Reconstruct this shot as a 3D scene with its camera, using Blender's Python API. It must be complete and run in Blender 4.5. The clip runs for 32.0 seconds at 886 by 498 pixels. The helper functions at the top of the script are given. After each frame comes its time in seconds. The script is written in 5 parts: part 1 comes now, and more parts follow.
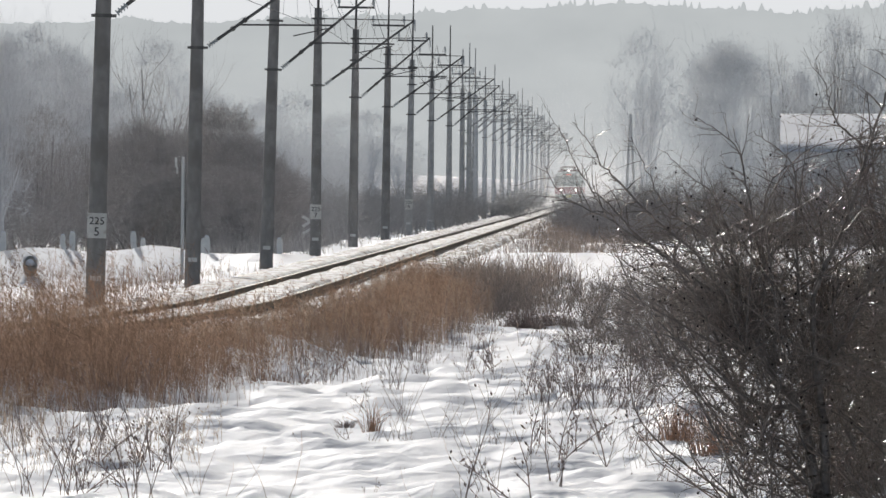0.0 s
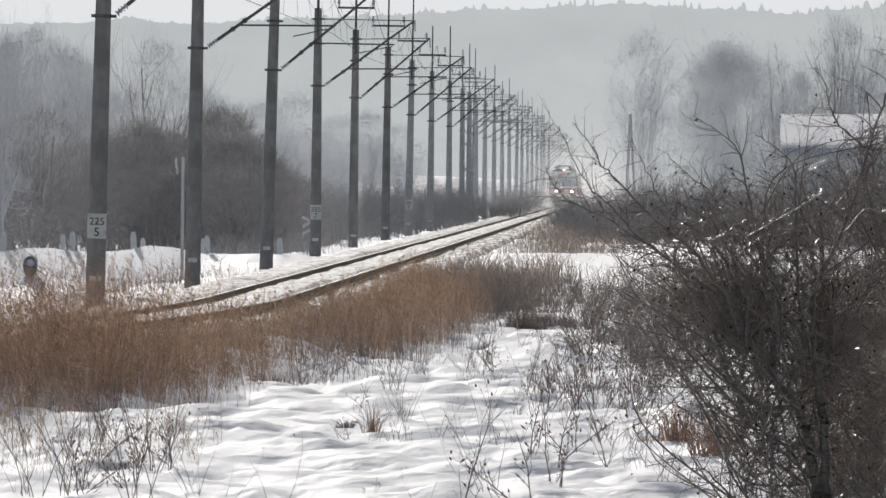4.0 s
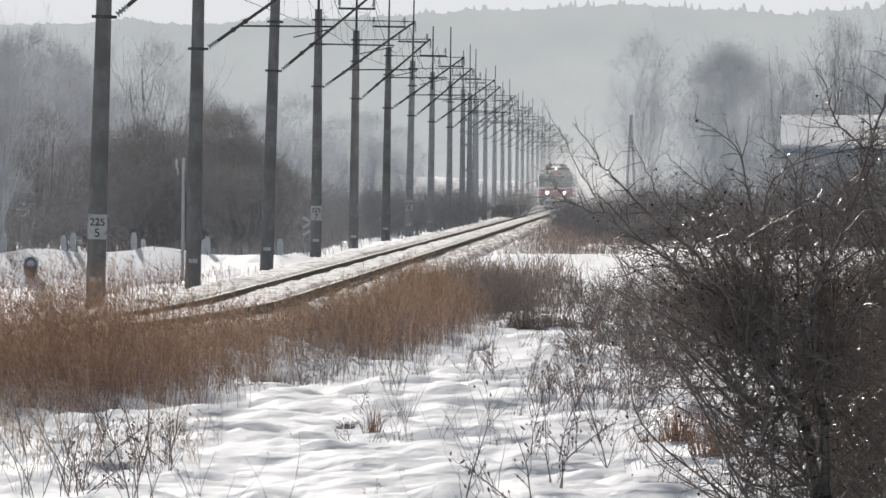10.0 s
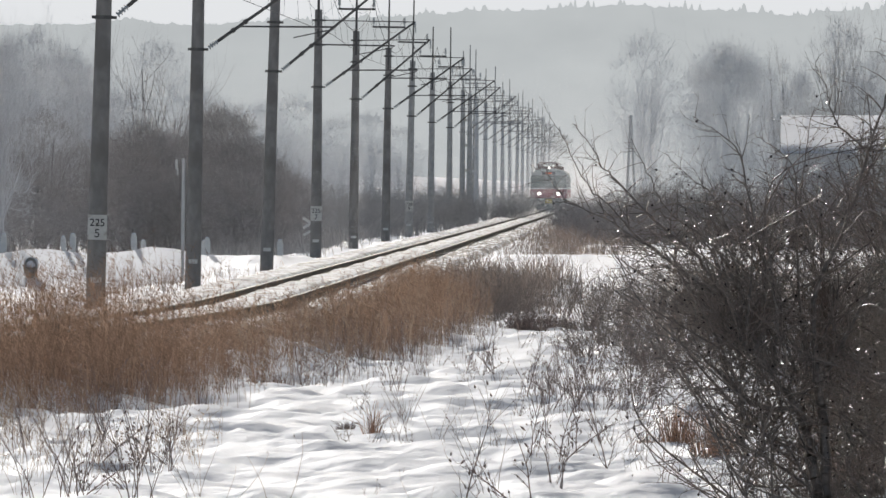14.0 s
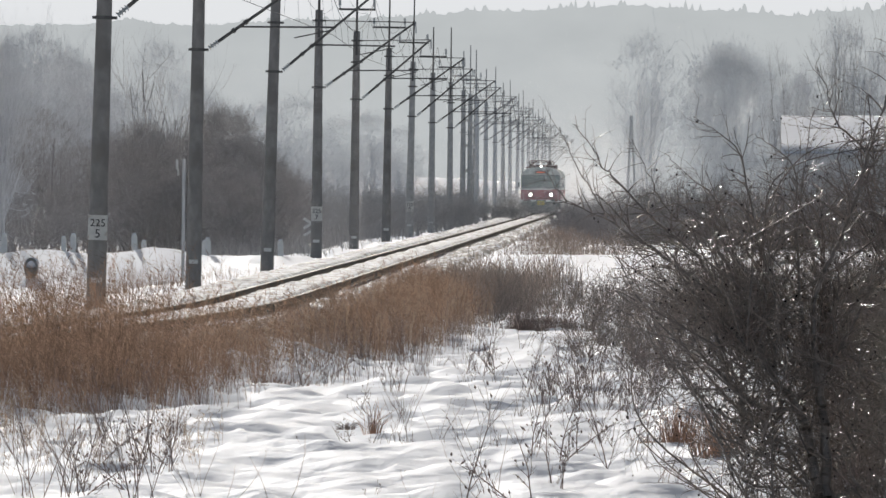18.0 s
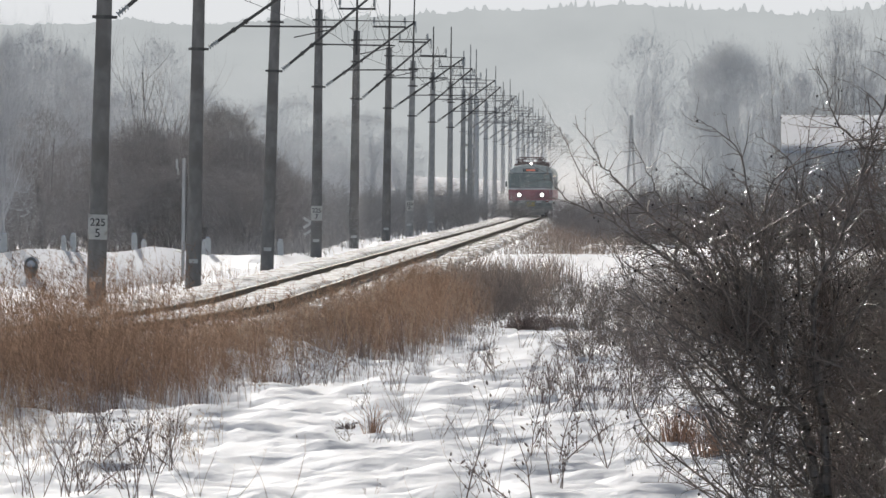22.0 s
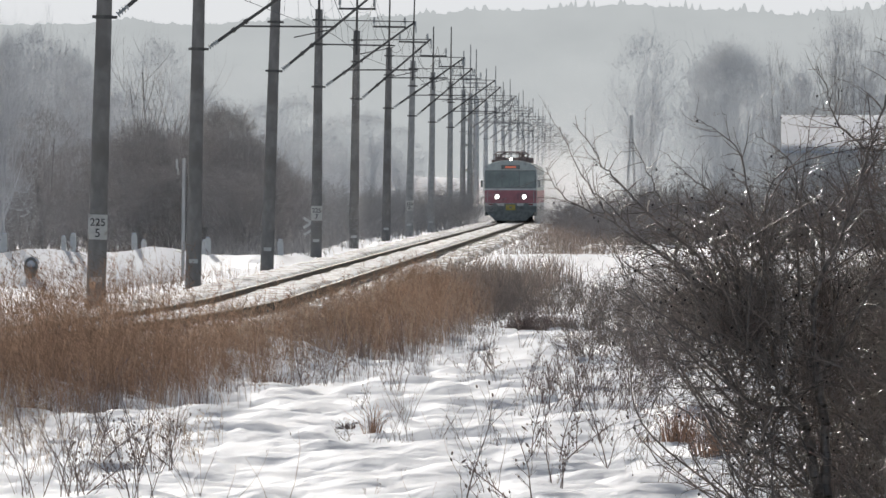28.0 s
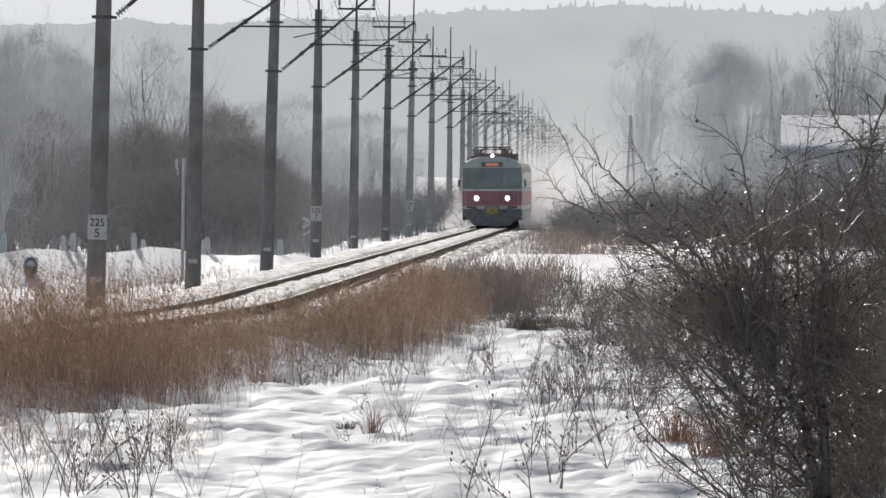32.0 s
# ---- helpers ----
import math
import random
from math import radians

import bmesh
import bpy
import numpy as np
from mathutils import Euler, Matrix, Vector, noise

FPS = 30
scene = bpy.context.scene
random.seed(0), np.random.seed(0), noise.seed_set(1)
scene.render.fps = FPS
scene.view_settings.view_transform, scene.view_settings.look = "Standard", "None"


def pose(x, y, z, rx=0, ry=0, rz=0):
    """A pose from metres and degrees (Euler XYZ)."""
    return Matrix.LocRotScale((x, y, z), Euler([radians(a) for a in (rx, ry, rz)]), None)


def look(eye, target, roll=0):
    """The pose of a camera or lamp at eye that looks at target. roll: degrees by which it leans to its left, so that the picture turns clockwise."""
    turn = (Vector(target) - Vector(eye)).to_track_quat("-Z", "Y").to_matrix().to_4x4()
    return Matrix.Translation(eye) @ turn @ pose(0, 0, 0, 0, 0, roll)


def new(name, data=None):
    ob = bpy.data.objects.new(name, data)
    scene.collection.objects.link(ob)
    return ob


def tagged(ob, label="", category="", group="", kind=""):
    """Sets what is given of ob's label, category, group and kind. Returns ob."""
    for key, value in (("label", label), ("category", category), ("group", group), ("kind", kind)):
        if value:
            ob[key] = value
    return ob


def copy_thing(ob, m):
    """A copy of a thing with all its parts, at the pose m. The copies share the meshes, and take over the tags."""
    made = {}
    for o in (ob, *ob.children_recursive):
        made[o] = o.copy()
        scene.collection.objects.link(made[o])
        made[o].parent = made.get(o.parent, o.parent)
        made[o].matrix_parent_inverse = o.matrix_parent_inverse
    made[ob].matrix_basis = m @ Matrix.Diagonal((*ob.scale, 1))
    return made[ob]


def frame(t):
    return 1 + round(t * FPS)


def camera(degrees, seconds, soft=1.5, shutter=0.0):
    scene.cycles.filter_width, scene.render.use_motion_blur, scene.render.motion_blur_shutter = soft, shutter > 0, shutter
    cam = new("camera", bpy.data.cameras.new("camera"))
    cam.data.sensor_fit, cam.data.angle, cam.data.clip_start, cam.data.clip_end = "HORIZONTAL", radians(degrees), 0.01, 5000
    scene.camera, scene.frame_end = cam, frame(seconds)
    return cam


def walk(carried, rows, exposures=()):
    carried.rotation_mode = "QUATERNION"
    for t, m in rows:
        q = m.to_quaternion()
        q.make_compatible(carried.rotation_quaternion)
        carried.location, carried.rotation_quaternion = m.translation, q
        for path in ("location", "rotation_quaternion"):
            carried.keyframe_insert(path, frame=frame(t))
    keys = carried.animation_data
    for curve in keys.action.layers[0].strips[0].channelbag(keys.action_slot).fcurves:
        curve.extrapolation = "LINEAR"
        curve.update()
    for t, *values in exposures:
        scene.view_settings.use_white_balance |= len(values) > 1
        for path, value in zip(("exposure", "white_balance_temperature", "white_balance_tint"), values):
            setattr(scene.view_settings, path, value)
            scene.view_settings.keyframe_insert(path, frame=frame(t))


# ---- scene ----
cam = camera(70, 32.0)

# Straight railway seen through a long lens; rail top at z = 0 where the train stops, y runs away from the camera.
F = 26300.0        # focal length in picture widths of 1568
EYE_Z = 2.12
HORIZON = 330.0


def spot(px, py, d):
    """The world point at depth d seen in the direction px, py."""
    return Vector(((px - 784) * d / F, d, EYE_Z - (py - HORIZON) * d / F))


def cam_pose(dx, dy):
    """Resting aim, shaken by dx, dy (picture units)."""
    return look((0, 0, EYE_Z), (-dx * 1000 / F, 1000, EYE_Z - (441 - HORIZON - dy) * 1000 / F))


cam.data.angle = 2 * math.atan(784 / F)
SHAKE = [(0, -1.5, -2.5), (3, -1.5, -2.2), (5.5, -1.5, -1), (9, -1.2, -0.5), (11, -0.4, -0.2), (13, -0.5, 0),
         (14.5, -0.8, 0.7), (17, 0, 1), (19, 0.2, 1), (20, 1.4, 1.0), (21, 0.4, 0.2), (22, 0, 0), (23, 1.2, 0.4),
         (25, 0, 0), (28, 0, 0), (30, -0.2, 0.1), (32, -0.8, 0.2)]
walk(cam, [(t, cam_pose(dx, dy)) for t, dx, dy in SHAKE], [(0, -0.47, 6450, 10), (32, -0.47, 6450, 10)])

# ---- light ----
SUN_EL, SUN_AZ = 12.5, -6.5     # degrees; azimuth from the view, minus is left
world = bpy.data.worlds.new("winter_sky")
scene.world = world
world.use_nodes = True
wn = world.node_tree
wn.nodes.clear()
sky = wn.nodes.new("ShaderNodeTexSky")
sky.sky_type, sky.sun_disc = "NISHITA", False
sky.sun_elevation, sky.sun_rotation = radians(SUN_EL), radians(SUN_AZ)
sky.air_density, sky.dust_density, sky.ozone_density, sky.altitude = 1.0, 4.0, 1.2, 100
bg = wn.nodes.new("ShaderNodeBackground")
bg.inputs["Strength"].default_value = 0.142
wo = wn.nodes.new("ShaderNodeOutputWorld")
milky = wn.nodes.new("ShaderNodeHueSaturation")      # thin haze whitens the sky
milky.inputs["Saturation"].default_value = 0.6
wn.links.new(sky.outputs[0], milky.inputs["Color"])
wn.links.new(milky.outputs[0], bg.inputs[0])
wn.links.new(bg.outputs[0], wo.inputs[0])
sun = new("sun", bpy.data.lights.new("sun", "SUN"))
sun.data.energy, sun.data.angle, sun.data.color = 3.5, radians(0.9), (1.0, 0.97, 0.93)
_s = Vector((math.sin(radians(SUN_AZ)) * math.cos(radians(SUN_EL)), math.cos(radians(SUN_AZ)) * math.cos(radians(SUN_EL)),
             math.sin(radians(SUN_EL))))
sun.matrix_world = look(_s * 100, (0, 0, 0))


# ---- materials ----
def mat(name, color, rough=0.7, metal=0.0, scale=6.0, vary=0.25, bump=0.2, detail=0.0, through_light=0.0, island=0.0,
        alt=None, alt_scale=1.2, alt_at=0.55, spec=0.4, distance=0.01, stretch=(1, 1, 1)):
    """Noise-varied surface: a grain, an optional second colour in patches, bump, and light let through."""
    m = bpy.data.materials.new(name)
    m.use_nodes = True
    nt = m.node_tree
    b = nt.nodes["Principled BSDF"]
    N = nt.nodes.new
    L = nt.links.new
    tc = N("ShaderNodeTexCoord")
    mp = N("ShaderNodeMapping")
    mp.inputs["Scale"].default_value = stretch
    L(tc.outputs["Object"], mp.inputs[0])
    n1 = N("ShaderNodeTexNoise")
    n1.inputs["Scale"].default_value, n1.inputs["Detail"].default_value = scale, 6
    L(mp.outputs[0], n1.inputs["Vector"])
    cr = N("ShaderNodeValToRGB")
    lo = [max(0, c * (1 - vary)) for c in color] + [1]
    hi = [min(1, c * (1 + vary)) for c in color] + [1]
    cr.color_ramp.elements[0].position, cr.color_ramp.elements[0].color = 0.3, lo
    cr.color_ramp.elements[1].position, cr.color_ramp.elements[1].color = 0.7, hi
    L(n1.outputs[0], cr.inputs[0])
    out = cr.outputs[0]
    if alt:
        n2 = N("ShaderNodeTexNoise")
        n2.inputs["Scale"].default_value, n2.inputs["Detail"].default_value = alt_scale, 8
        L(mp.outputs[0], n2.inputs["Vector"])
        r2 = N("ShaderNodeMapRange")
        r2.inputs["From Min"].default_value, r2.inputs["From Max"].default_value = alt_at - 0.04, alt_at + 0.04
        L(n2.outputs[0], r2.inputs[0])
        mx = N("ShaderNodeMix")
        mx.data_type = "RGBA"
        L(r2.outputs[0], mx.inputs["Factor"])
        L(out, mx.inputs["A"])
        mx.inputs["B"].default_value = (*alt, 1)
        out = mx.outputs["Result"]
    if island:
        g = N("ShaderNodeNewGeometry")
        hs = N("ShaderNodeHueSaturation")
        mr = N("ShaderNodeMapRange")
        mr.inputs["To Min"].default_value, mr.inputs["To Max"].default_value = 1 - island, 1 + island
        L(g.outputs["Random Per Island"], mr.inputs[0])
        L(mr.outputs[0], hs.inputs["Value"])
        L(out, hs.inputs["Color"])
        out = hs.outputs[0]
    L(out, b.inputs["Base Color"])
    b.inputs["Roughness"].default_value, b.inputs["Metallic"].default_value = rough, metal
    b.inputs["Specular IOR Level"].default_value = spec
    if bump:
        bp = N("ShaderNodeBump")
        bp.inputs["Strength"].default_value, bp.inputs["Distance"].default_value = bump, distance
        n3 = N("ShaderNodeTexNoise")
        n3.inputs["Scale"].default_value, n3.inputs["Detail"].default_value = scale * 3, 4
        L(mp.outputs[0], n3.inputs["Vector"])
        L(n3.outputs[0], bp.inputs["Height"])
        L(bp.outputs[0], b.inputs["Normal"])
    if through_light:
        tr = N("ShaderNodeBsdfTranslucent")
        L(out, tr.inputs[0])
        ms = N("ShaderNodeMixShader")
        ms.inputs[0].default_value = through_light
        L(b.outputs[0], ms.inputs[1])
        L(tr.outputs[0], ms.inputs[2])
        L(ms.outputs[0], nt.nodes["Material Output"].inputs["Surface"])
    return m


def glow(name, color, strength):
    m = bpy.data.materials.new(name)
    m.use_nodes = True
    b = m.node_tree.nodes["Principled BSDF"]
    b.inputs["Base Color"].default_value = (*color, 1)
    b.inputs["Emission Color"].default_value = (*color, 1)
    b.inputs["Emission Strength"].default_value = strength
    return m


SNOW = mat("snow", (0.81, 0.83, 0.885), 0.72, spec=0.2, scale=1.3, vary=0.04, bump=0.9, distance=0.05, stretch=(1, 0.6, 1))
TRACK_SNOW = mat("gritty_snow", (0.56, 0.575, 0.605), 0.75, spec=0.2, scale=2.5, vary=0.1, bump=0.9, distance=0.05, stretch=(1, 0.3, 1), alt=(0.27, 0.245, 0.23), alt_scale=3.0, alt_at=0.525)
EDGE_SNOW = mat("thin_broken_snow", (0.74, 0.755, 0.79), 0.75, spec=0.2, scale=2.5, vary=0.12, bump=0.9, distance=0.05, stretch=(1, 0.35, 1), alt=(0.15, 0.13, 0.115), alt_scale=3.0, alt_at=0.46)
BALLAST = mat("ballast", (0.13, 0.12, 0.113), 0.9, scale=14, vary=0.5, bump=0.8, alt=(0.8, 0.82, 0.85), alt_scale=2.0, alt_at=0.54, distance=0.03)
CONCRETE = mat("concrete", (0.32, 0.305, 0.29), 0.85, scale=5, vary=0.2, bump=0.3, alt=(0.25, 0.235, 0.22), alt_scale=1.1, alt_at=0.56, stretch=(1, 1, 0.6))
STEEL = mat("painted_steel", (0.15, 0.145, 0.14), 0.6, 0.3, scale=8, vary=0.3)
RUST = mat("rail_steel", (0.06, 0.052, 0.047), 0.8, 0.1, scale=4, vary=0.3)
RAILTOP = mat("rail_head", (0.12, 0.115, 0.11), 0.65, 0.5, scale=4, vary=0.1, bump=0)
WOOD = mat("old_wood", (0.2, 0.17, 0.14), 0.85, scale=3, vary=0.3, stretch=(4, 4, 0.4))
PLATE = mat("white_plate", (0.75, 0.74, 0.7), 0.5, scale=10, vary=0.08, bump=0.05, alt=(0.55, 0.5, 0.44), alt_scale=6, alt_at=0.66)
BLACKPAINT = mat("black_paint", (0.03, 0.03, 0.03), 0.6, vary=0.2, bump=0)
WHITEPAINT = mat("white_paint", (0.75, 0.75, 0.73), 0.6, scale=8, vary=0.1, alt=(0.5, 0.48, 0.44), alt_scale=5, alt_at=0.64)
LIME = mat("limewash", (0.86, 0.86, 0.84), 0.8, scale=8, vary=0.06)
PORCELAIN = mat("porcelain", (0.6, 0.62, 0.62), 0.2, vary=0.1, bump=0)
WIRE = mat("wire", (0.14, 0.14, 0.14), 0.85, 0.0, vary=0.1, bump=0)
BARK = mat("bark", (0.2, 0.165, 0.142), 0.48, scale=20, vary=0.4, bump=0.4, island=0.25, spec=0.9)
TWIG = mat("twigs", (0.215, 0.17, 0.143), 0.48, scale=12, vary=0.3, bump=0, island=0.5, spec=0.9)
for _m in (BARK, TWIG):      # a thin glaze of ice
    _b = _m.node_tree.nodes["Principled BSDF"]
    _b.inputs["Coat Weight"].default_value, _b.inputs["Coat Roughness"].default_value = 0.6, 0.34
# twig colours lightened in steps to hold the haze of distance
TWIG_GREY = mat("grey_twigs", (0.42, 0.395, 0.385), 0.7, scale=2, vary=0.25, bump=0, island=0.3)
TWIG_HAZE_MID = mat("pale_hazed_twigs", (0.72, 0.725, 0.735), 0.8, scale=1, vary=0.15, bump=0, island=0.15)
TWIG_HAZE = mat("grey_hazed_twigs", (0.48, 0.47, 0.465), 0.8, scale=1, vary=0.2, bump=0, island=0.2)
TWIG_PALE = mat("white_hazed_twigs", (0.82, 0.83, 0.84), 0.8, scale=1, vary=0.08, bump=0, island=0.1)
# mid-distance masts: haze put into a paler concrete colour
CONCRETE_PALE = mat("hazed_concrete", (0.52, 0.515, 0.50), 0.9, scale=5, vary=0.15, bump=0.2)
RUSTY = mat("rusty_grass", (0.55, 0.36, 0.25), 0.8, scale=2, vary=0.25, bump=0, island=0.4, through_light=0.3)
REED = mat("dry_grass", (0.3, 0.2, 0.143), 0.7, scale=2, vary=0.35, bump=0, island=0.65, through_light=0.35)
REED_PALE = mat("straw", (0.4, 0.31, 0.235), 0.7, scale=2, vary=0.25, bump=0, island=0.4, through_light=0.35)
WEED = mat("dry_stems", (0.28, 0.215, 0.19), 0.7, scale=6, vary=0.3, bump=0, island=0.4)
BRUSH = mat("brush_twigs", (0.34, 0.285, 0.25), 0.7, scale=2, vary=0.25, bump=0, island=0.35)
# scrub lightened so that its colour holds the far haze
SCRUB_PALE = mat("hazed_scrub", (0.50, 0.47, 0.45), 0.8, scale=3, vary=0.25, bump=0, island=0.3)
# farthest masts: concrete and steel paled further to hold the haze
CONCRETE_FAR = mat("white_hazed_concrete", (0.72, 0.72, 0.715), 0.9, scale=5, vary=0.1, bump=0.2)
STEEL_FAR = mat("hazed_steel", (0.42, 0.42, 0.42), 0.8, 0.0, scale=8, vary=0.2)
SCRUB = mat("dry_scrub", (0.37, 0.295, 0.25), 0.7, scale=3, vary=0.3, bump=0, island=0.35, through_light=0.2)


# ---- mesh helpers ----
def link_mesh(name, me, parent, label=""):
    ob = new(name, me)
    if parent:
        ob.parent = parent
    if label:
        ob["label"] = label
    return ob


def part(name, bm, material, parent=None, label="", smooth=False):
    me = bpy.data.meshes.new(name)
    bm.to_mesh(me)
    bm.free()
    me.materials.append(material)
    if smooth:
        for p in me.polygons:
            p.use_smooth = True
    return link_mesh(name, me, parent, label)


def raw(name, verts, faces, material, parent=None, label="", smooth=False):
    me = bpy.data.meshes.new(name)
    me.from_pydata(verts, [], faces)
    me.materials.append(material)
    if smooth:
        for p in me.polygons:
            p.use_smooth = True
    return link_mesh(name, me, parent, label)


def box(bm, lo, hi, bevel=0.0):
    """An axis-aligned block, optionally with rounded edges, added to bm."""
    c = [(a + b) / 2 for a, b in zip(lo, hi)]
    s = [b - a for a, b in zip(lo, hi)]
    g = bmesh.ops.create_cube(bm, size=1, matrix=Matrix.Translation(c) @ Matrix.Diagonal((*s, 1)))
    if bevel:
        edges = list({e for v in g["verts"] for e in v.link_edges})
        bmesh.ops.bevel(bm, geom=edges, offset=bevel, segments=2, affect="EDGES", profile=0.5)


def rod(bm, a, b, r0, r1=None, sides=8):
    """A tapered rod from a to b, added to bm."""
    a, b = Vector(a), Vector(b)
    d = b - a
    q = d.to_track_quat("Z", "Y").to_matrix().to_4x4()
    bmesh.ops.create_cone(bm, cap_ends=True, segments=sides, radius1=r0, radius2=r0 if r1 is None else r1, depth=d.length,
                          matrix=Matrix.Translation((a + b) / 2) @ q)


def rods(name, segs, material, parent=None, label="", sides=3, smooth=False):
    """Many thin tapered rods (a, b, r0, r1) in one mesh, made quickly."""
    A = np.array([s[0] for s in segs], float)
    B = np.array([s[1] for s in segs], float)
    R0 = np.array([s[2] for s in segs], float)
    R1 = np.array([s[3] for s in segs], float)
    D = B - A
    D /= np.maximum(np.linalg.norm(D, axis=1, keepdims=True), 1e-9)
    ref = np.where(np.abs(D[:, 2:3]) > 0.9, np.array([[1.0, 0, 0]]), np.array([[0, 0, 1.0]]))
    U = np.cross(D, ref)
    U /= np.linalg.norm(U, axis=1, keepdims=True)
    V = np.cross(D, U)
    n = len(A)
    vs = np.zeros((n, sides * 2, 3))
    for k in range(sides):
        a = 2 * math.pi * k / sides
        o = U * math.cos(a) + V * math.sin(a)
        vs[:, k] = A + o * R0[:, None]
        vs[:, sides + k] = B + o * R1[:, None]
    base = (np.arange(n) * sides * 2)[:, None]
    fs = np.concatenate([base + np.array([[k, (k + 1) % sides, sides + (k + 1) % sides, sides + k]]) for k in range(sides)], axis=0)
    me = bpy.data.meshes.new(name)
    me.vertices.add(n * sides * 2)
    me.vertices.foreach_set("co", vs.reshape(-1))
    nf = len(fs)
    me.loops.add(nf * 4)
    me.loops.foreach_set("vertex_index", fs.reshape(-1).astype(np.int32))
    me.polygons.add(nf)
    me.polygons.foreach_set("loop_start", (np.arange(nf) * 4).astype(np.int32))
    me.polygons.foreach_set("use_smooth", np.full(nf, smooth))
    me.update(calc_edges=True)
    me.materials.append(material)
    return link_mesh(name, me, parent, label)


def empty(name, m, label, category, group="", kind=""):
    ob = new(name)
    ob.empty_display_size = 0.2
    ob.matrix_basis = m
    return tagged(ob, label, category, group, kind)


# ---- the lie of the land ----
def track_x(y):
    """Centre line of the track: straight, with a gentle bend near the camera."""
    y = np.asarray(y, float)
    return -7.384 + 0.01302 * y - np.maximum(0, 285 - y) ** 2 / 2640


def vnoise(x, y, seed):
    """Smooth value noise in -1..1 on arrays."""
    xi, yi = np.floor(x).astype(np.int64), np.floor(y).astype(np.int64)
    fx, fy = x - xi, y - yi
    fx, fy = fx * fx * (3 - 2 * fx), fy * fy * (3 - 2 * fy)

    def h(a, b):
        v = np.sin(a * 127.1 + b * 311.7 + seed * 74.7) * 43758.5453
        return (v - np.floor(v)) * 2 - 1
    return (h(xi, yi) * (1 - fx) + h(xi + 1, yi) * fx) * (1 - fy) + (h(xi, yi + 1) * (1 - fx) + h(xi + 1, yi + 1) * fx) * fy


def step(a, b, v):
    t = np.clip((v - a) / (b - a), 0, 1)
    return t * t * (3 - 2 * t)


def land(x, y, fine=True):
    """Height of the snow."""
    x, y = np.asarray(x, float), np.asarray(y, float)
    u = x - track_x(y)
    far = step(444.6, 447, y)
    left = -1.05 + far * 1.05 - 0.6 * step(462, 472, y)
    right = -0.78 + step(330, 440, y) * 0.5
    form = -0.32 + 0.1 * step(360, 480, y)
    z = np.where(u < 0, form + (left - form) * step(4.0, 6.5, -u), form + (right - form) * step(2.3, 4.4, u))
    road = step(444.6, 447, y) * (1 - step(458, 466, y))
    z = z + (0.02 - z) * road * step(1.6, 3.5, np.abs(u))
    z = z + 0.16 * road * step(5, 7, -u) * (1 - step(451, 455, y))
    z = z + 3.75 * step(980, 1290, y) * step(5, 16, -u)      # far field that rises left of the track
    bed = 1 - step(1.9, 2.6, np.abs(u))
    if fine:
        amp = (1 - bed) * (1 - 0.75 * road)
        z = z + amp * (0.09 * vnoise(x / 2.8, y / 6.0, 1) + 0.075 * vnoise(x / 1.0 + 9, y / 1.9, 2) + 0.07 * vnoise(x / 0.45, y / 1.0, 3) + 0.045 * vnoise(x / 0.24 + 3, y / 0.7, 4))
    if fine:      # lumpy drifts on the road bank
        z = z + 0.13 * vnoise(x / 0.8, y / 1.1, 8) * step(440, 445, y) * (1 - step(450, 456, y)) * step(5, 7, -u)
    return z - bed * 0.08


def axis(lo, hi, fine_lo, fine_hi, step_fine, grow):
    v = list(np.arange(fine_lo, fine_hi + step_fine / 2, step_fine))
    s = step_fine
    while v[-1] < hi:
        s *= grow
        v.append(v[-1] + s)
    s = step_fine
    while v[0] > lo:
        s *= grow
        v.insert(0, v[0] - s)
    return np.array(v)


def sheet(name, gx, gy, gz, material, parent=None):
    """A smooth grid from three equal arrays."""
    ny, nx = gx.shape
    co = np.stack([gx, gy, gz], -1).reshape(-1, 3)
    i = np.arange(ny * nx).reshape(ny, nx)
    fs = np.stack([i[:-1, :-1], i[:-1, 1:], i[1:, 1:], i[1:, :-1]], -1).reshape(-1, 4)
    me = bpy.data.meshes.new(name)
    me.vertices.add(len(co))
    me.vertices.foreach_set("co", co.reshape(-1))
    me.loops.add(len(fs) * 4)
    me.loops.foreach_set("vertex_index", fs.reshape(-1).astype(np.int32))
    me.polygons.add(len(fs))
    me.polygons.foreach_set("loop_start", (np.arange(len(fs)) * 4).astype(np.int32))
    me.polygons.foreach_set("use_smooth", np.ones(len(fs), bool))
    me.update(calc_edges=True)
    me.materials.append(material)
    return link_mesh(name, me, parent)


xs = axis(-2500, 2500, -9.4, 9.4, 0.19, 1.22)
ys = axis(-600, 4300, 125, 300, 0.28, 1.03)
GX, GY = np.meshgrid(xs, ys)
tagged(sheet("ground", GX, GY, land(GX, GY), SNOW), "wind-rippled snow covering flat fields", "snow", kind="structure")


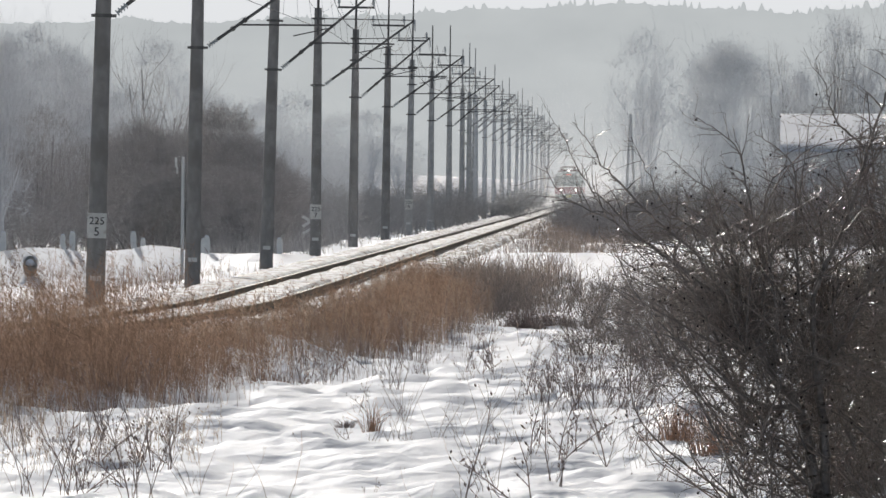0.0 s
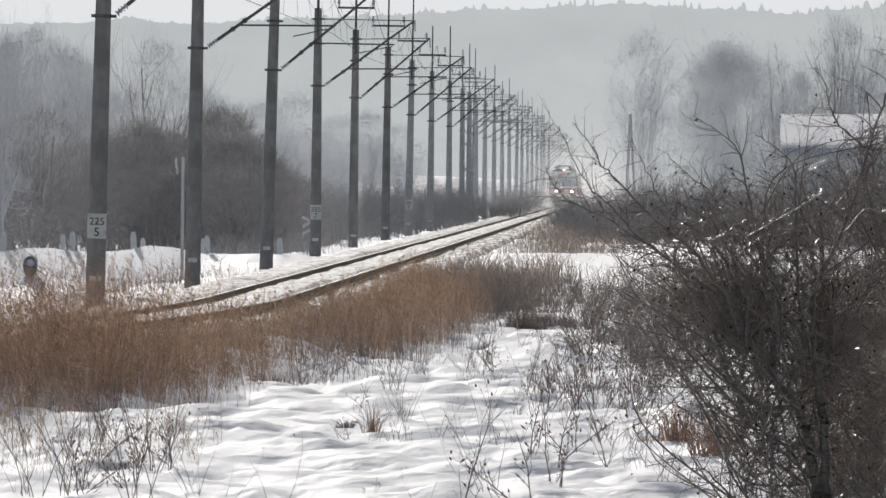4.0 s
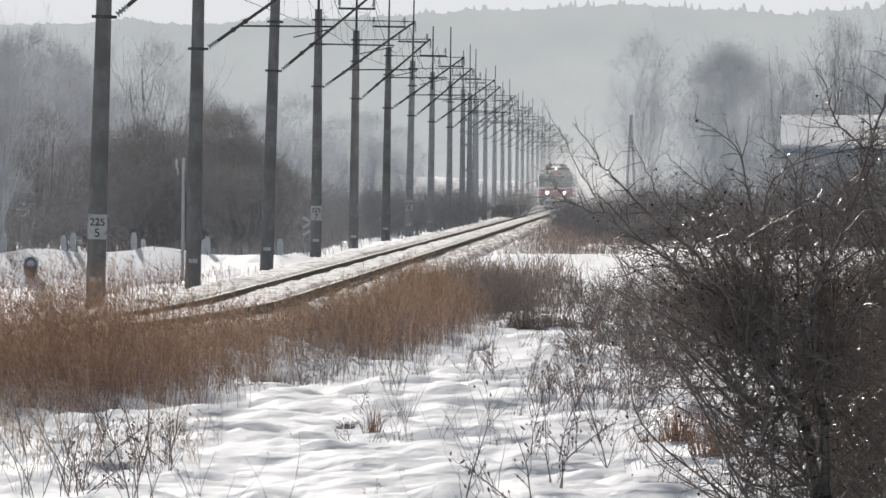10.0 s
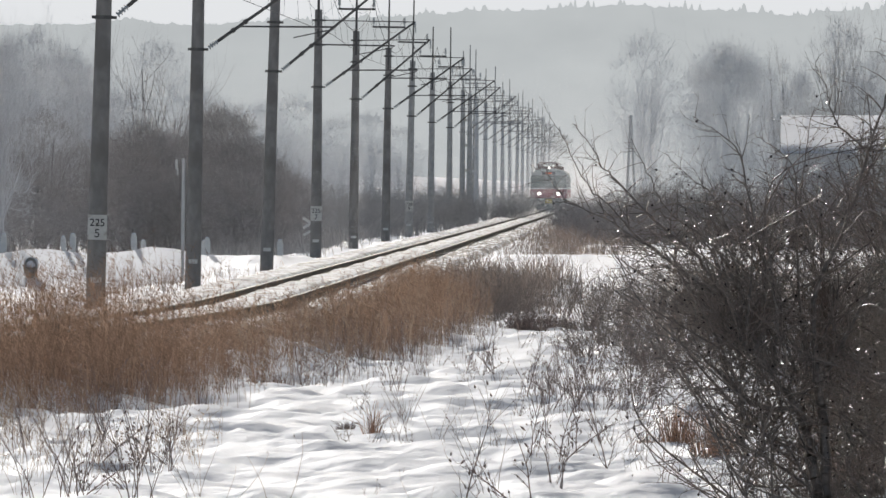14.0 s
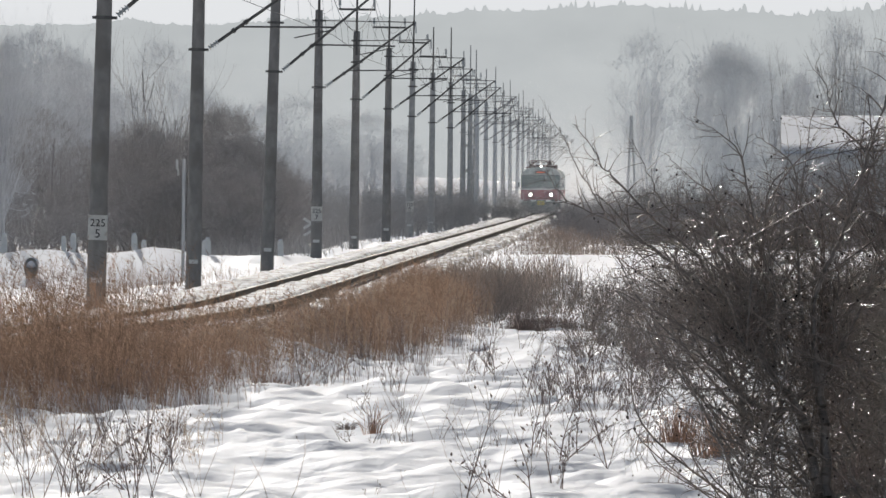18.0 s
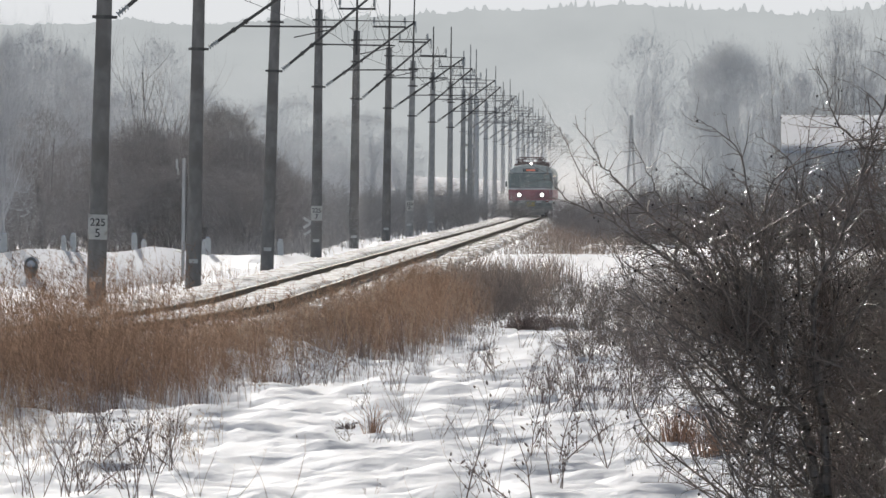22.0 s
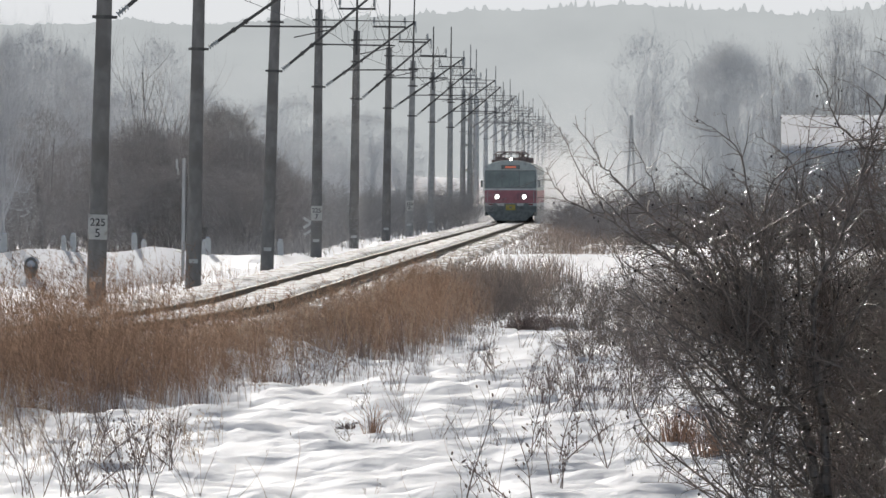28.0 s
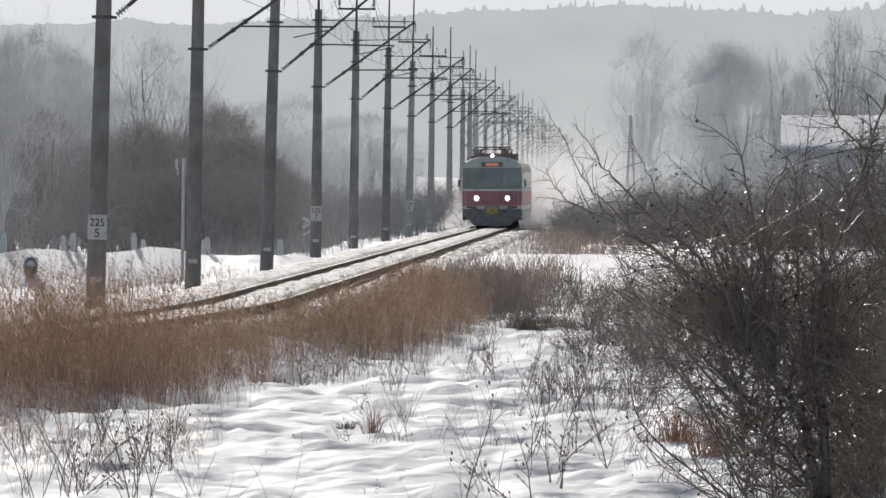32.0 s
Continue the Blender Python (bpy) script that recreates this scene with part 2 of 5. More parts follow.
def far_hill():
    """A wooded ridge on the horizon, its winter haze painted in as a glowing colour."""
    m = bpy.data.materials.new("hazy_distance")
    m.use_nodes = True
    nt = m.node_tree
    b = nt.nodes["Principled BSDF"]
    tc = nt.nodes.new("ShaderNodeTexCoord")
    mp = nt.nodes.new("ShaderNodeMapping")
    mp.inputs["Scale"].default_value = (0.35, 1, 0.8)
    no = nt.nodes.new("ShaderNodeTexNoise")
    no.inputs["Scale"].default_value, no.inputs["Detail"].default_value = 0.12, 6
    cr = nt.nodes.new("ShaderNodeValToRGB")
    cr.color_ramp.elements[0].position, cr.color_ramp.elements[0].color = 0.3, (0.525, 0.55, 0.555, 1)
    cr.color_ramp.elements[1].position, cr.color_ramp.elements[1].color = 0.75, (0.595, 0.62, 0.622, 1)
    nt.links.new(tc.outputs["Object"], mp.inputs[0])
    nt.links.new(mp.outputs[0], no.inputs["Vector"])
    nt.links.new(no.outputs[0], cr.inputs[0])
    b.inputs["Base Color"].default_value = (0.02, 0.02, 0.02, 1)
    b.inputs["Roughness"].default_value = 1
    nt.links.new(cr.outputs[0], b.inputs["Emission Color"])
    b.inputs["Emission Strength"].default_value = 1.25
    rng = random.Random(5)
    d = 3400
    x = np.arange(-420, 420, 0.18)
    px = 784 + x * F / d
    crest = np.interp(px, [-400, 0, 180, 240, 330, 420, 520, 700, 800, 930, 1010, 1110, 1240, 1400, 1480, 1568, 1800],
                      [60, 45, 40, 36, 44, 42, 38, 30, 24, 18, 12, 10, 20, 28, 22, 16, 0])
    top = EYE_Z - (crest - HORIZON) * d / F + 0.35 * vnoise(x / 9, x * 0, 11) + 0.25 * vnoise(x / 2.2, x * 0, 12)
    base = top.copy()
    for k in range(3000):          # pointed and rounded tree tops along the crest
        c, w = rng.uniform(-420, 420), rng.uniform(0.25, 1.0)
        h = (0.1 + 2.4 * rng.random() ** 7) * float(np.interp(c, [-100, -20, 15], [0.3, 0.45, 1]))
        r = np.abs(x - c) / w
        top = np.maximum(top, np.interp(c, x, base) + h * (1 - (r if k % 3 else r * r)) + 0.12 * vnoise(x / 0.5, x * 0, k % 7) - 6 * (r > 1.2))
    gx = np.stack([x, x, x])
    gy = np.stack([x * 0 + d, x * 0 + d, x * 0 + d + 60])
    gz = np.stack([x * 0 - 4, top, top * 0 - 4])
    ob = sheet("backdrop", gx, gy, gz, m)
    for p in ob.data.polygons:
        p.use_smooth = False
    tagged(ob, "hazy wooded ridge far behind the fields", "forest", kind="structure")


far_hill()


def hazy_sky():
    """The milky sky low over the ridge."""
    m = bpy.data.materials.new("milky_sky")
    m.use_nodes = True
    b = m.node_tree.nodes["Principled BSDF"]
    b.inputs["Base Color"].default_value = (0, 0, 0, 1)
    b.inputs["Roughness"].default_value = 1
    b.inputs["Emission Color"].default_value = (0.97, 0.985, 1.0, 1)
    b.inputs["Emission Strength"].default_value = 1.1
    gx, gz = np.meshgrid(np.linspace(-900, 900, 7), np.linspace(-5, 75, 3))
    tagged(sheet("backdrop", gx, gx * 0 + 4200, gz, m), "milky white winter sky low over the ridge", "sky", kind="structure")


hazy_sky()


# ---- railway ----
def strip(name, u0, u1, z, y0, y1, dy, material, rough=0.0, parent=None, nu=5, seed=3):
    """A ribbon that follows the track between the offsets u0 and u1."""
    y = np.arange(y0, y1 + dy, dy)
    u = np.linspace(u0, u1, nu)
    U, Y = np.meshgrid(u, y)
    X = track_x(Y) + U
    edge = np.minimum(np.abs(U - u0), np.abs(U - u1)) / max(1e-6, (u1 - u0) / 2)
    Z = z + rough * vnoise(X / 0.3, Y / 1.5, seed) + rough * 1.2 * vnoise(X / 0.9 + 5, Y / 9, seed + 1)
    Z = Z * step(0, 0.35, edge) + (z - 0.2) * (1 - step(0, 0.35, edge))
    return sheet(name, X, Y, Z, material, parent)


def railway():
    y_all = np.concatenate([np.arange(120, 300, 6), np.arange(300, 1900, 40)])
    bed = empty("railway_track", pose(0, 0, 0), "single railway track on snowy ballast with rusty rails", "railway track")
    b = strip("ballast_bed", -2.5, 2.5, -0.2, 120, 1800, 2.5, BALLAST, 0.02, bed, 9)
    prof = [(-0.07, -0.15), (0.07, -0.15), (0.07, -0.135), (0.012, -0.12), (0.012, -0.045), (0.036, -0.035), (0.036, -0.003), (0.03, 0),
            (-0.03, 0), (-0.036, -0.003), (-0.036, -0.035), (-0.012, -0.045), (-0.012, -0.12), (-0.07, -0.135)]
    for side in (-0.7535, 0.7535):
        vs, fs = [], []
        for i, y in enumerate(y_all):
            for u, z in prof:
                vs.append((float(track_x(y)) + side + u, float(y), z))
        n = len(prof)
        for i in range(len(y_all) - 1):
            for k in range(n):
                fs.append((i * n + k, i * n + (k + 1) % n, (i + 1) * n + (k + 1) % n, (i + 1) * n + k))
        ob = raw("rail", vs, fs, RUST, bed, "rusty rail with a bright running surface")
        ob.data.materials.append(RAILTOP)
        for p in ob.data.polygons:
            if p.index % n in (6, 7, 8):
                p.material_index = 1
    me = None
    bm = bmesh.new()
    box(bm, (-1.25, -0.12, -0.2), (1.25, 0.12, -0.16), 0.012)
    y, k = 150.0, 0
    while k < 280:
        if me is None:
            o = part("sleeper", bm, WOOD, bed)
            me = o.data
        else:
            o = link_mesh("sleeper", me, bed)
        o.location = (float(track_x(y)), y, 0)
        y += 0.65
        k += 1
    tagged(strip("trackside_snow", -0.68, 0.68, -0.035, 120, 1800, 1.2, TRACK_SNOW, 0.022, None, 11, 7), "packed snow between the rails", "snow", kind="structure")
    tagged(strip("trackside_snow", -2.2, -0.86, -0.015, 120, 1800, 1.2, TRACK_SNOW, 0.035, None, 11, 9), "snow ridge along the track", "snow", kind="structure")
    tagged(strip("trackside_snow", 0.84, 2.4, -0.135, 120, 1800, 1.2, EDGE_SNOW, 0.07, None, 11, 15), "thin broken snow on the ballast edge", "snow", kind="structure")


# depth, foot and lean (metres per metre) of the masts
LEAN = [0.029, 0.0204, 0.033, 0.0125, 0.0146, 0.0165, 0.0245, 0.0145, 0.01]
FOOT_PX = [167.8, 341, 471.5, 559, 625.5, 682.6, 723, 762, 795]
MASTS = [285 + 66.7 * i for i in range(23)]


def mast_feet(i):
    y = MASTS[i]
    x = (FOOT_PX[i] - 784) * y / F if i < 9 else float(track_x(y)) - 3.0
    return x, y, float(land(x, y, False))


def solid_rod(name, a, b, r0, r1, material, parent, sides=8, label=""):
    bm = bmesh.new()
    rod(bm, a, b, r0, r1, sides)
    return part(name, bm, material, parent, label)


def mast(i, x=None, y=None, twin=False):
    """Concrete mast with a tubular bracket that carries the contact line."""
    if x is None:
        x, y, g = mast_feet(i)
    else:
        g = float(land(x, y, False))
    rng = random.Random(i)
    lean = LEAN[i] if i < 9 else rng.uniform(0.0, 0.02)
    tall = i >= 3
    top = 7.9 - g if tall else 9.6 - g
    G = 0.4
    look_ = ("tall grey concrete railway mast with a slanted bracket arm" if i < 3 else
             "grey concrete railway mast topped by a steel post and crossarm")
    th = empty("catenary_mast", pose(x, y, g - G, 0, math.degrees(lean), 0), look_, "mast", "masts along the track")

    # paler materials with depth stand in for the haze
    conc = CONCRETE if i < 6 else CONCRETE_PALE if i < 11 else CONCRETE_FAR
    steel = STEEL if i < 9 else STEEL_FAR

    def H(z):     # height above the rail into mast space
        return z - g + G
    bm = bmesh.new()
    n = 12
    for k in range(n):
        z0, z1 = (top + G) * k / n, (top + G) * (k + 1) / n
        r0, r1 = 0.198 - 0.075 * k / n, 0.198 - 0.075 * (k + 1) / n
        bmesh.ops.create_cone(bm, cap_ends=k in (0, n - 1), segments=14, radius1=r0, radius2=r1, depth=z1 - z0, matrix=Matrix.Translation((0, 0, (z0 + z1) / 2)))
    bmesh.ops.remove_doubles(bm, verts=bm.verts, dist=0.001)
    part("pole", bm, conc, th, smooth=True)
    if twin:
        solid_rod("pole", (0.45, 0, 0), (0.42, 0, H(7.6)), 0.17, 0.12, conc, th, 12)
        for z in (1.5, 3.0, 4.5, 6.0):
            bm = bmesh.new()
            box(bm, (0, -0.06, H(z)), (0.45, 0.06, H(z) + 0.16), 0.01)
            part("rung", bm, conc, th)
    bm = bmesh.new()
    zb = H([0.28, 0.3, 0.3, 0.3, 0.2, 0.3, 0.3, 0.25][i % 8])
    box(bm, (-0.105, -0.215, zb), (0.105, -0.19, zb + 0.1), 0.004)
    part("marker_plate", bm, WHITEPAINT, th, "small white marker plate")
    for z in (5.37, 6.75, 7.55):
        bm = bmesh.new()
        r = 0.198 - 0.075 * H(z) / (top + G) + 0.012
        bmesh.ops.create_cone(bm, cap_ends=True, segments=14, radius1=r, radius2=r, depth=0.07, matrix=Matrix.Translation((0, 0, H(z))))
        box(bm, (r - 0.02, -0.03, H(z) - 0.03), (r + 0.09, 0.03, H(z) + 0.03))
        box(bm, (-r - 0.06, -0.03, H(z) - 0.03), (-r + 0.02, 0.03, H(z) + 0.03))
        part("clamp", bm, steel, th)
    # insulator, then the slanted tube
    a = Vector((0.2, 0, H(5.37)))
    e = Vector((3.15 if i % 2 else 2.75, 0, H(7.53 if i % 2 else 7.62)))
    d = (e - a).normalized()
    bm = bmesh.new()
    for k in range(4):
        p = a + d * (0.08 + 0.07 * k)
        rod(bm, p, p + d * 0.03, 0.075, 0.05, 10)
        rod(bm, p + d * 0.03, p + d * 0.07, 0.03, 0.03, 6)
    part("insulator", bm, PORCELAIN, th, "pale ribbed insulator")
    solid_rod("bracket_tube", a + d * 0.34, e, 0.04, 0.032, steel, th)
    for k in (0.75, 1.1):
        solid_rod("collar", a + d * k, a + d * (k + 0.08), 0.06, 0.06, steel, th)
    solid_rod("top_tie", (0.1, 0, H(7.55)), e, 0.016, 0.016, steel, th)
    q = a + d * (0.95 if i % 2 else 1.2)
    arm = solid_rod("registration_arm", q, q + Vector((2.3, 0, 0.03)), 0.022, 0.022, steel, th)
    solid_rod("steady_arm", q + Vector((2.25, 0, -0.02)), q + Vector((1.3, 0, -0.24)), 0.014, 0.014, steel, th)
    solid_rod("hanger", e + Vector((0, 0, 0.02)), e + Vector((0.02, 0, -0.35)), 0.03, 0.02, PORCELAIN, th, 6)
    if tall:
        tp = H(10.9) if i % 2 == 0 else H(10.2)
        solid_rod("top_post", (0, -0.1, top + G - 0.9), (0, -0.1, tp), 0.05, 0.03, steel, th)
        zc = H(8.68 + 0.12 * rng.random())
        bm = bmesh.new()
        box(bm, (-0.68, -0.14, zc - 0.04), (0.68, -0.06, zc + 0.04), 0.01)
        part("crossarm", bm, steel, th)
        for xx in (-0.64, 0.64):
            bm = bmesh.new()
            rod(bm, (xx, -0.1, zc), (xx, -0.1, zc + 0.14), 0.02)
            rod(bm, (xx, -0.1, zc + 0.14), (xx, -0.1, zc + 0.4), 0.06, 0.035)
            part("pin_insulator", bm, PORCELAIN, th)
    if i in (0, 3, 6):
        z0 = H([1.1, 1.0, 0.98][i // 3])
        bm = bmesh.new()
        box(bm, (-0.185, -0.235, z0), (0.185, -0.205, z0 + 0.48), 0.006)
        pl = part("distance_plate", bm, PLATE, th, "white enamel distance plate with black numbers")
        for text, zz, size in (("225", z0 + 0.265, 0.2), (str(5 + 2 * (i // 3)), z0 + 0.05, 0.23)):
            cu = bpy.data.curves.new("digits", "FONT")
            cu.body, cu.size, cu.align_x, cu.extrude = text, size, "CENTER", 0.002
            tmp = new("digits_tmp", cu)
            me = bpy.data.meshes.new_from_object(tmp)
            bpy.data.objects.remove(tmp)
            me.materials.clear()
            me.materials.append(BLACKPAINT)
            ob = link_mesh("digits", me, pl)
            ob.matrix_basis = pose(0, -0.239, zz, 90, 0, 0)
    return th


def wires():
    contact = empty("contact_line", pose(0, 0, 0), "thin overhead contact wire hung from a carrying cable", "overhead wire")
    feeder = empty("feeder_line", pose(0, 0, 0), "thin wires strung along the mast tops", "overhead wire")
    ys_ = [MASTS[0] - 133.4, MASTS[0] - 66.7] + MASTS
    carry, cont, drop, feeds = [], [], [], ([], [])
    for i in range(len(ys_) - 1):
        y0, y1 = ys_[i], ys_[i + 1]
        n = 12
        for k in range(n):
            s0, s1 = k / n, (k + 1) / n

            def at(s, z, off, sag):
                y = y0 + (y1 - y0) * s
                return (float(track_x(y)) + off, y, z - 4 * sag * s * (1 - s))
            zig = 0.2 if i % 2 else -0.2
            carry.append((at(s0, 7.3, 0, 1.1), at(s1, 7.3, 0, 1.1), 0.009, 0.009))
            cont.append((at(s0, 5.72, zig * (1 - 2 * s0), 0), at(s1, 5.72, zig * (1 - 2 * s1), 0), 0.008, 0.008))
            if k % 2:
                drop.append((at(s0, 7.3, 0, 1.1), at(s0, 5.72, zig * (1 - 2 * s0), 0), 0.004, 0.004))
            if i >= 5:
                for f, off in ((0, -3.7), (1, -2.3)):
                    feeds[f].append((at(s0, 9.1, off, 0.9), at(s1, 9.1, off, 0.9), 0.007, 0.007))
    rods("carrying_cable", carry, WIRE, contact)
    rods("contact_wire", cont, WIRE, contact)
    rods("dropper", drop, WIRE, contact)["kind"] = "stuff"
    for f in feeds:
        rods("feeder_wire", f, WIRE, feeder)


railway()
for i in range(len(MASTS)):
    mast(i, twin=(i == 9))
mast(40, (830 - 784) * 921 / F, 921.0, True)
wires()


# ---- road, posts, hut ----
def foot(px, py):
    """The point of the snow seen in the direction px, py."""
    d = 2.8 * F / max(20, py - HORIZON)
    for _ in range(12):
        g = float(land((px - 784) * d / F, d, False))
        d += ((EYE_Z - g) * F / (py - HORIZON) - d) * 0.5
    x = (px - 784) * d / F
    return Vector((x, d, float(land(x, d))))


def guide_post():
    th = empty("guide_post", pose(0, 0, 0), "white concrete guide post with a rounded top in the snow", "post", "guide posts along the road")
    bm = bmesh.new()
    box(bm, (-0.09, -0.075, -0.4), (0.09, 0.075, 0.40), 0.012)
    bmesh.ops.create_uvsphere(bm, u_segments=14, v_segments=8, radius=0.088, matrix=Matrix.Translation((0, 0, 0.40)) @ Matrix.Diagonal((1, 0.82, 1.1, 1)))
    part("shaft", bm, LIME, th, smooth=False)
    bm = bmesh.new()
    bmesh.ops.create_uvsphere(bm, u_segments=12, v_segments=6, radius=0.07, matrix=Matrix.Translation((0, 0, 0.49)) @ Matrix.Diagonal((1, 0.8, 0.35, 1)))
    part("snow_cap", bm, SNOW, th, "small cap of snow", smooth=True)
    return th


first = guide_post()
POSTS = [(7, 451, 1.0), (113, 451, 0.85), (129, 451, 1.0), (238, 451, 1.0), (255, 463, 0.9), (361.5, 463, 0.9), (367, 451, 1.0), (496.5, 451, 0.95)]
for k, (px, d, s) in enumerate(POSTS):
    x = (px - 784) * d / F
    m = pose(x, d, float(land(x, d, False)) + 0.02, 0, random.Random(k).uniform(-2, 2), random.Random(k + 9).uniform(-12, 12)) @ Matrix.Scale(s, 4)
    if k == 0:
        first.matrix_basis = m
    else:
        copy_thing(first, m)


def culvert():
    y = 445.75
    p = spot(55, 474, y)
    th = empty("culvert_pipe", pose(p.x, y, p.z), "concrete culvert mouth half filled with drifted snow", "culvert")
    vs, fs = [], []
    n = 28
    for r, yy in ((0.21, 0.3), (0.21, -0.12), (0.15, -0.12), (0.15, 0.3)):
        vs += [(r * math.cos(2 * math.pi * k / n), yy, 1.5 * r * math.sin(2 * math.pi * k / n)) for k in range(n)]
    for j in range(3):
        fs += [(j * n + k, j * n + (k + 1) % n, (j + 1) * n + (k + 1) % n, (j + 1) * n + k) for k in range(n)]
    raw("ring", vs, fs, PAINT_DARK, th, "dark concrete ring", True)
    # flat dark disc stands for the shade inside the mouth
    raw("inner_wall", [(0.16 * math.cos(2 * math.pi * k / n), 0.02, 0.24 * math.sin(2 * math.pi * k / n)) for k in range(n)], [tuple(range(n))], PAINT_DARK, th)
    bm = bmesh.new()
    bmesh.ops.create_uvsphere(bm, u_segments=20, v_segments=10, radius=0.17, matrix=Matrix.Translation((0.01, 0.02, 0.17)) @ Matrix.Diagonal((1.35, 0.8, 0.95, 1)))
    part("snow_plug", bm, SNOW, th, "lump of drifted snow", True)


def crossing_sign():
    """Crossed white boards on a post, mostly behind a mast."""
    y = 492.0
    x = (551.5 - 784) * y / F
    g = float(land(x, y, False))
    th = empty("crossing_sign", pose(x, y, g), "white crossed boards of a railway crossing sign", "road sign")
    solid_rod("post", (0, 0.04, -0.3), (0, 0.04, 1.5), 0.035, 0.035, STEEL, th)
    zc = EYE_Z - (401 - HORIZON) * y / F - g
    for a in (32, -32):
        bm = bmesh.new()
        box(bm, (-0.32, -0.01, -0.045), (0.32, 0.01, 0.045), 0.004)
        part("board", bm, WHITEPAINT, th).matrix_basis = pose(0, 0.01 if a > 0 else -0.015, zc + 0.12, 0, a, 0)
    bm = bmesh.new()
    box(bm, (-0.3, -0.01, -0.04), (0.0, 0.01, 0.04), 0.004)
    part("board", bm, WHITEPAINT, th).matrix_basis = pose(0, 0.0, zc - 0.13, 0, -30, 0)


def road_sign():
    y = 440.0
    x = (323 - 784) * y / F
    g = float(land(x, y, False))
    th = empty("road_sign", pose(x, y, g - 0.3, 0, 0.6, 0), "thin grey post with a sign seen edge-on", "road sign")
    h = EYE_Z - (280 - HORIZON) * y / F - g + 0.3
    solid_rod("post", (0, 0, 0), (0, 0, h), 0.055, 0.05, PALED_WOOD, th, 10)
    bm = bmesh.new()
    box(bm, (-0.13, -0.3, h - 0.32), (-0.07, 0.3, h - 0.02), 0.012)
    box(bm, (-0.095, -0.05, h - 0.5), (-0.045, 0.05, h - 0.3), 0.004)
    part("sign_panel", bm, WHITEPAINT, th, "bright sign panel seen edge-on").matrix_basis = pose(0, 0, 0, 0, -1.5, 0)


# wood lightened to put haze on the far line pole
PALED_WOOD = mat("paled_wood", (0.68, 0.675, 0.665), 0.9, scale=3, vary=0.2, stretch=(4, 4, 0.4))
# board colour lightened for the haze in front of the hut
WALLWOOD = mat("pale_boards", (0.72, 0.72, 0.715), 0.85, scale=4, vary=0.2, stretch=(6, 6, 0.5))


def hut():
    y = 600.0
    x0, x1 = (1388 - 784) * y / F, (1640 - 784) * y / F
    eave, ridge = EYE_Z + (330 - 264) * y / F, EYE_Z + (330 - 207) * y / F
    g = float(land((x0 + x1) / 2, y, False))
    th = empty("hut", pose(x0, y, g, 0, 0, -1.4), "grey timber hut with a snow-covered gable roof", "house")
    w, e, r, dp = x1 - x0, eave - g, ridge - g, 12.0
    n = 22
    for j in range(n):
        bm = bmesh.new()
        box(bm, (w * j / n + 0.004, 0, -0.3), (w * (j + 1) / n - 0.004, 0.04 + 0.01 * (j % 3), e), 0.004)
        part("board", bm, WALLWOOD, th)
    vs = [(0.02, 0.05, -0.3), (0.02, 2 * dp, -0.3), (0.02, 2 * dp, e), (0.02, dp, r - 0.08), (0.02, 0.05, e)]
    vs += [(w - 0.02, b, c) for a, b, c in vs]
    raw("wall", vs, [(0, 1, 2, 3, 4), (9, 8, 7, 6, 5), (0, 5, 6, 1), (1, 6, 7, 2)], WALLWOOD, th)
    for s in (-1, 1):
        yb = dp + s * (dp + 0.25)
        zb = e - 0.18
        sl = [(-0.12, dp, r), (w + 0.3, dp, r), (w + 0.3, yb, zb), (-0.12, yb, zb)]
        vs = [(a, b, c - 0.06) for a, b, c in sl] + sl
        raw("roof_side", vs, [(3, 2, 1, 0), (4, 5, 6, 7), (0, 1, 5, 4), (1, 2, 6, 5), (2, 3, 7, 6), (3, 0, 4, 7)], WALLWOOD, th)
        U, V = np.meshgrid(np.linspace(-0.14, w + 0.32, 40), np.linspace(0, 1, 12))
        Y = dp + s * V * (dp + 0.3)
        Z = r + 0.01 + V * (zb - r) + 0.16 * step(0, 0.08, V + 0.05) * step(0, 0.06, 1.01 - V) + 0.02 * vnoise(U / 0.4, V * 5, 4)
        o = sheet("roof_snow", U, Y, Z, SNOW, th)
        o["label"] = "thick smooth blanket of snow"
    bm = bmesh.new()
    box(bm, (-0.04, -0.03, -0.2), (0.06, 0.0, e), 0.006)
    part("corner_trim", bm, WHITEPAINT, th, "white corner board")


def strut_pole():
    y = 1250.0
    x = (1117 - 784) * y / F
    g = float(land(x, y, False))
    h = EYE_Z + (330 - 206) * y / F - g
    th = empty("wooden_pole", pose(x, y, g), "old twin-legged wooden line pole", "pole")
    solid_rod("leg", (-0.42, 0, -0.3), (0.0, 0, h), 0.13, 0.09, PALED_WOOD, th, 10)
    solid_rod("leg", (0.42, 0.1, -0.3), (0.03, 0.1, h - 0.2), 0.13, 0.09, PALED_WOOD, th, 10)
    solid_rod("crossbar", (-0.3, 0.05, h * 0.3), (0.3, 0.05, h * 0.3), 0.06, 0.06, PALED_WOOD, th)
    solid_rod("pole_cap", (0, 0, h - 0.25), (0.02, 0, h + 0.1), 0.16, 0.13, PALED_WOOD, th)


# train glass lightened in colour for reflections and haze, underframe for haze
GLASS = mat("dark_glass", (0.33, 0.39, 0.385), 0.12, scale=1, vary=0.3, bump=0, spec=0.6)
PAINT_DARK = mat("dark_underframe", (0.27, 0.295, 0.295), 0.7, scale=5, vary=0.3, bump=0.2)
culvert()
crossing_sign()
road_sign()
hut()
strut_pole()


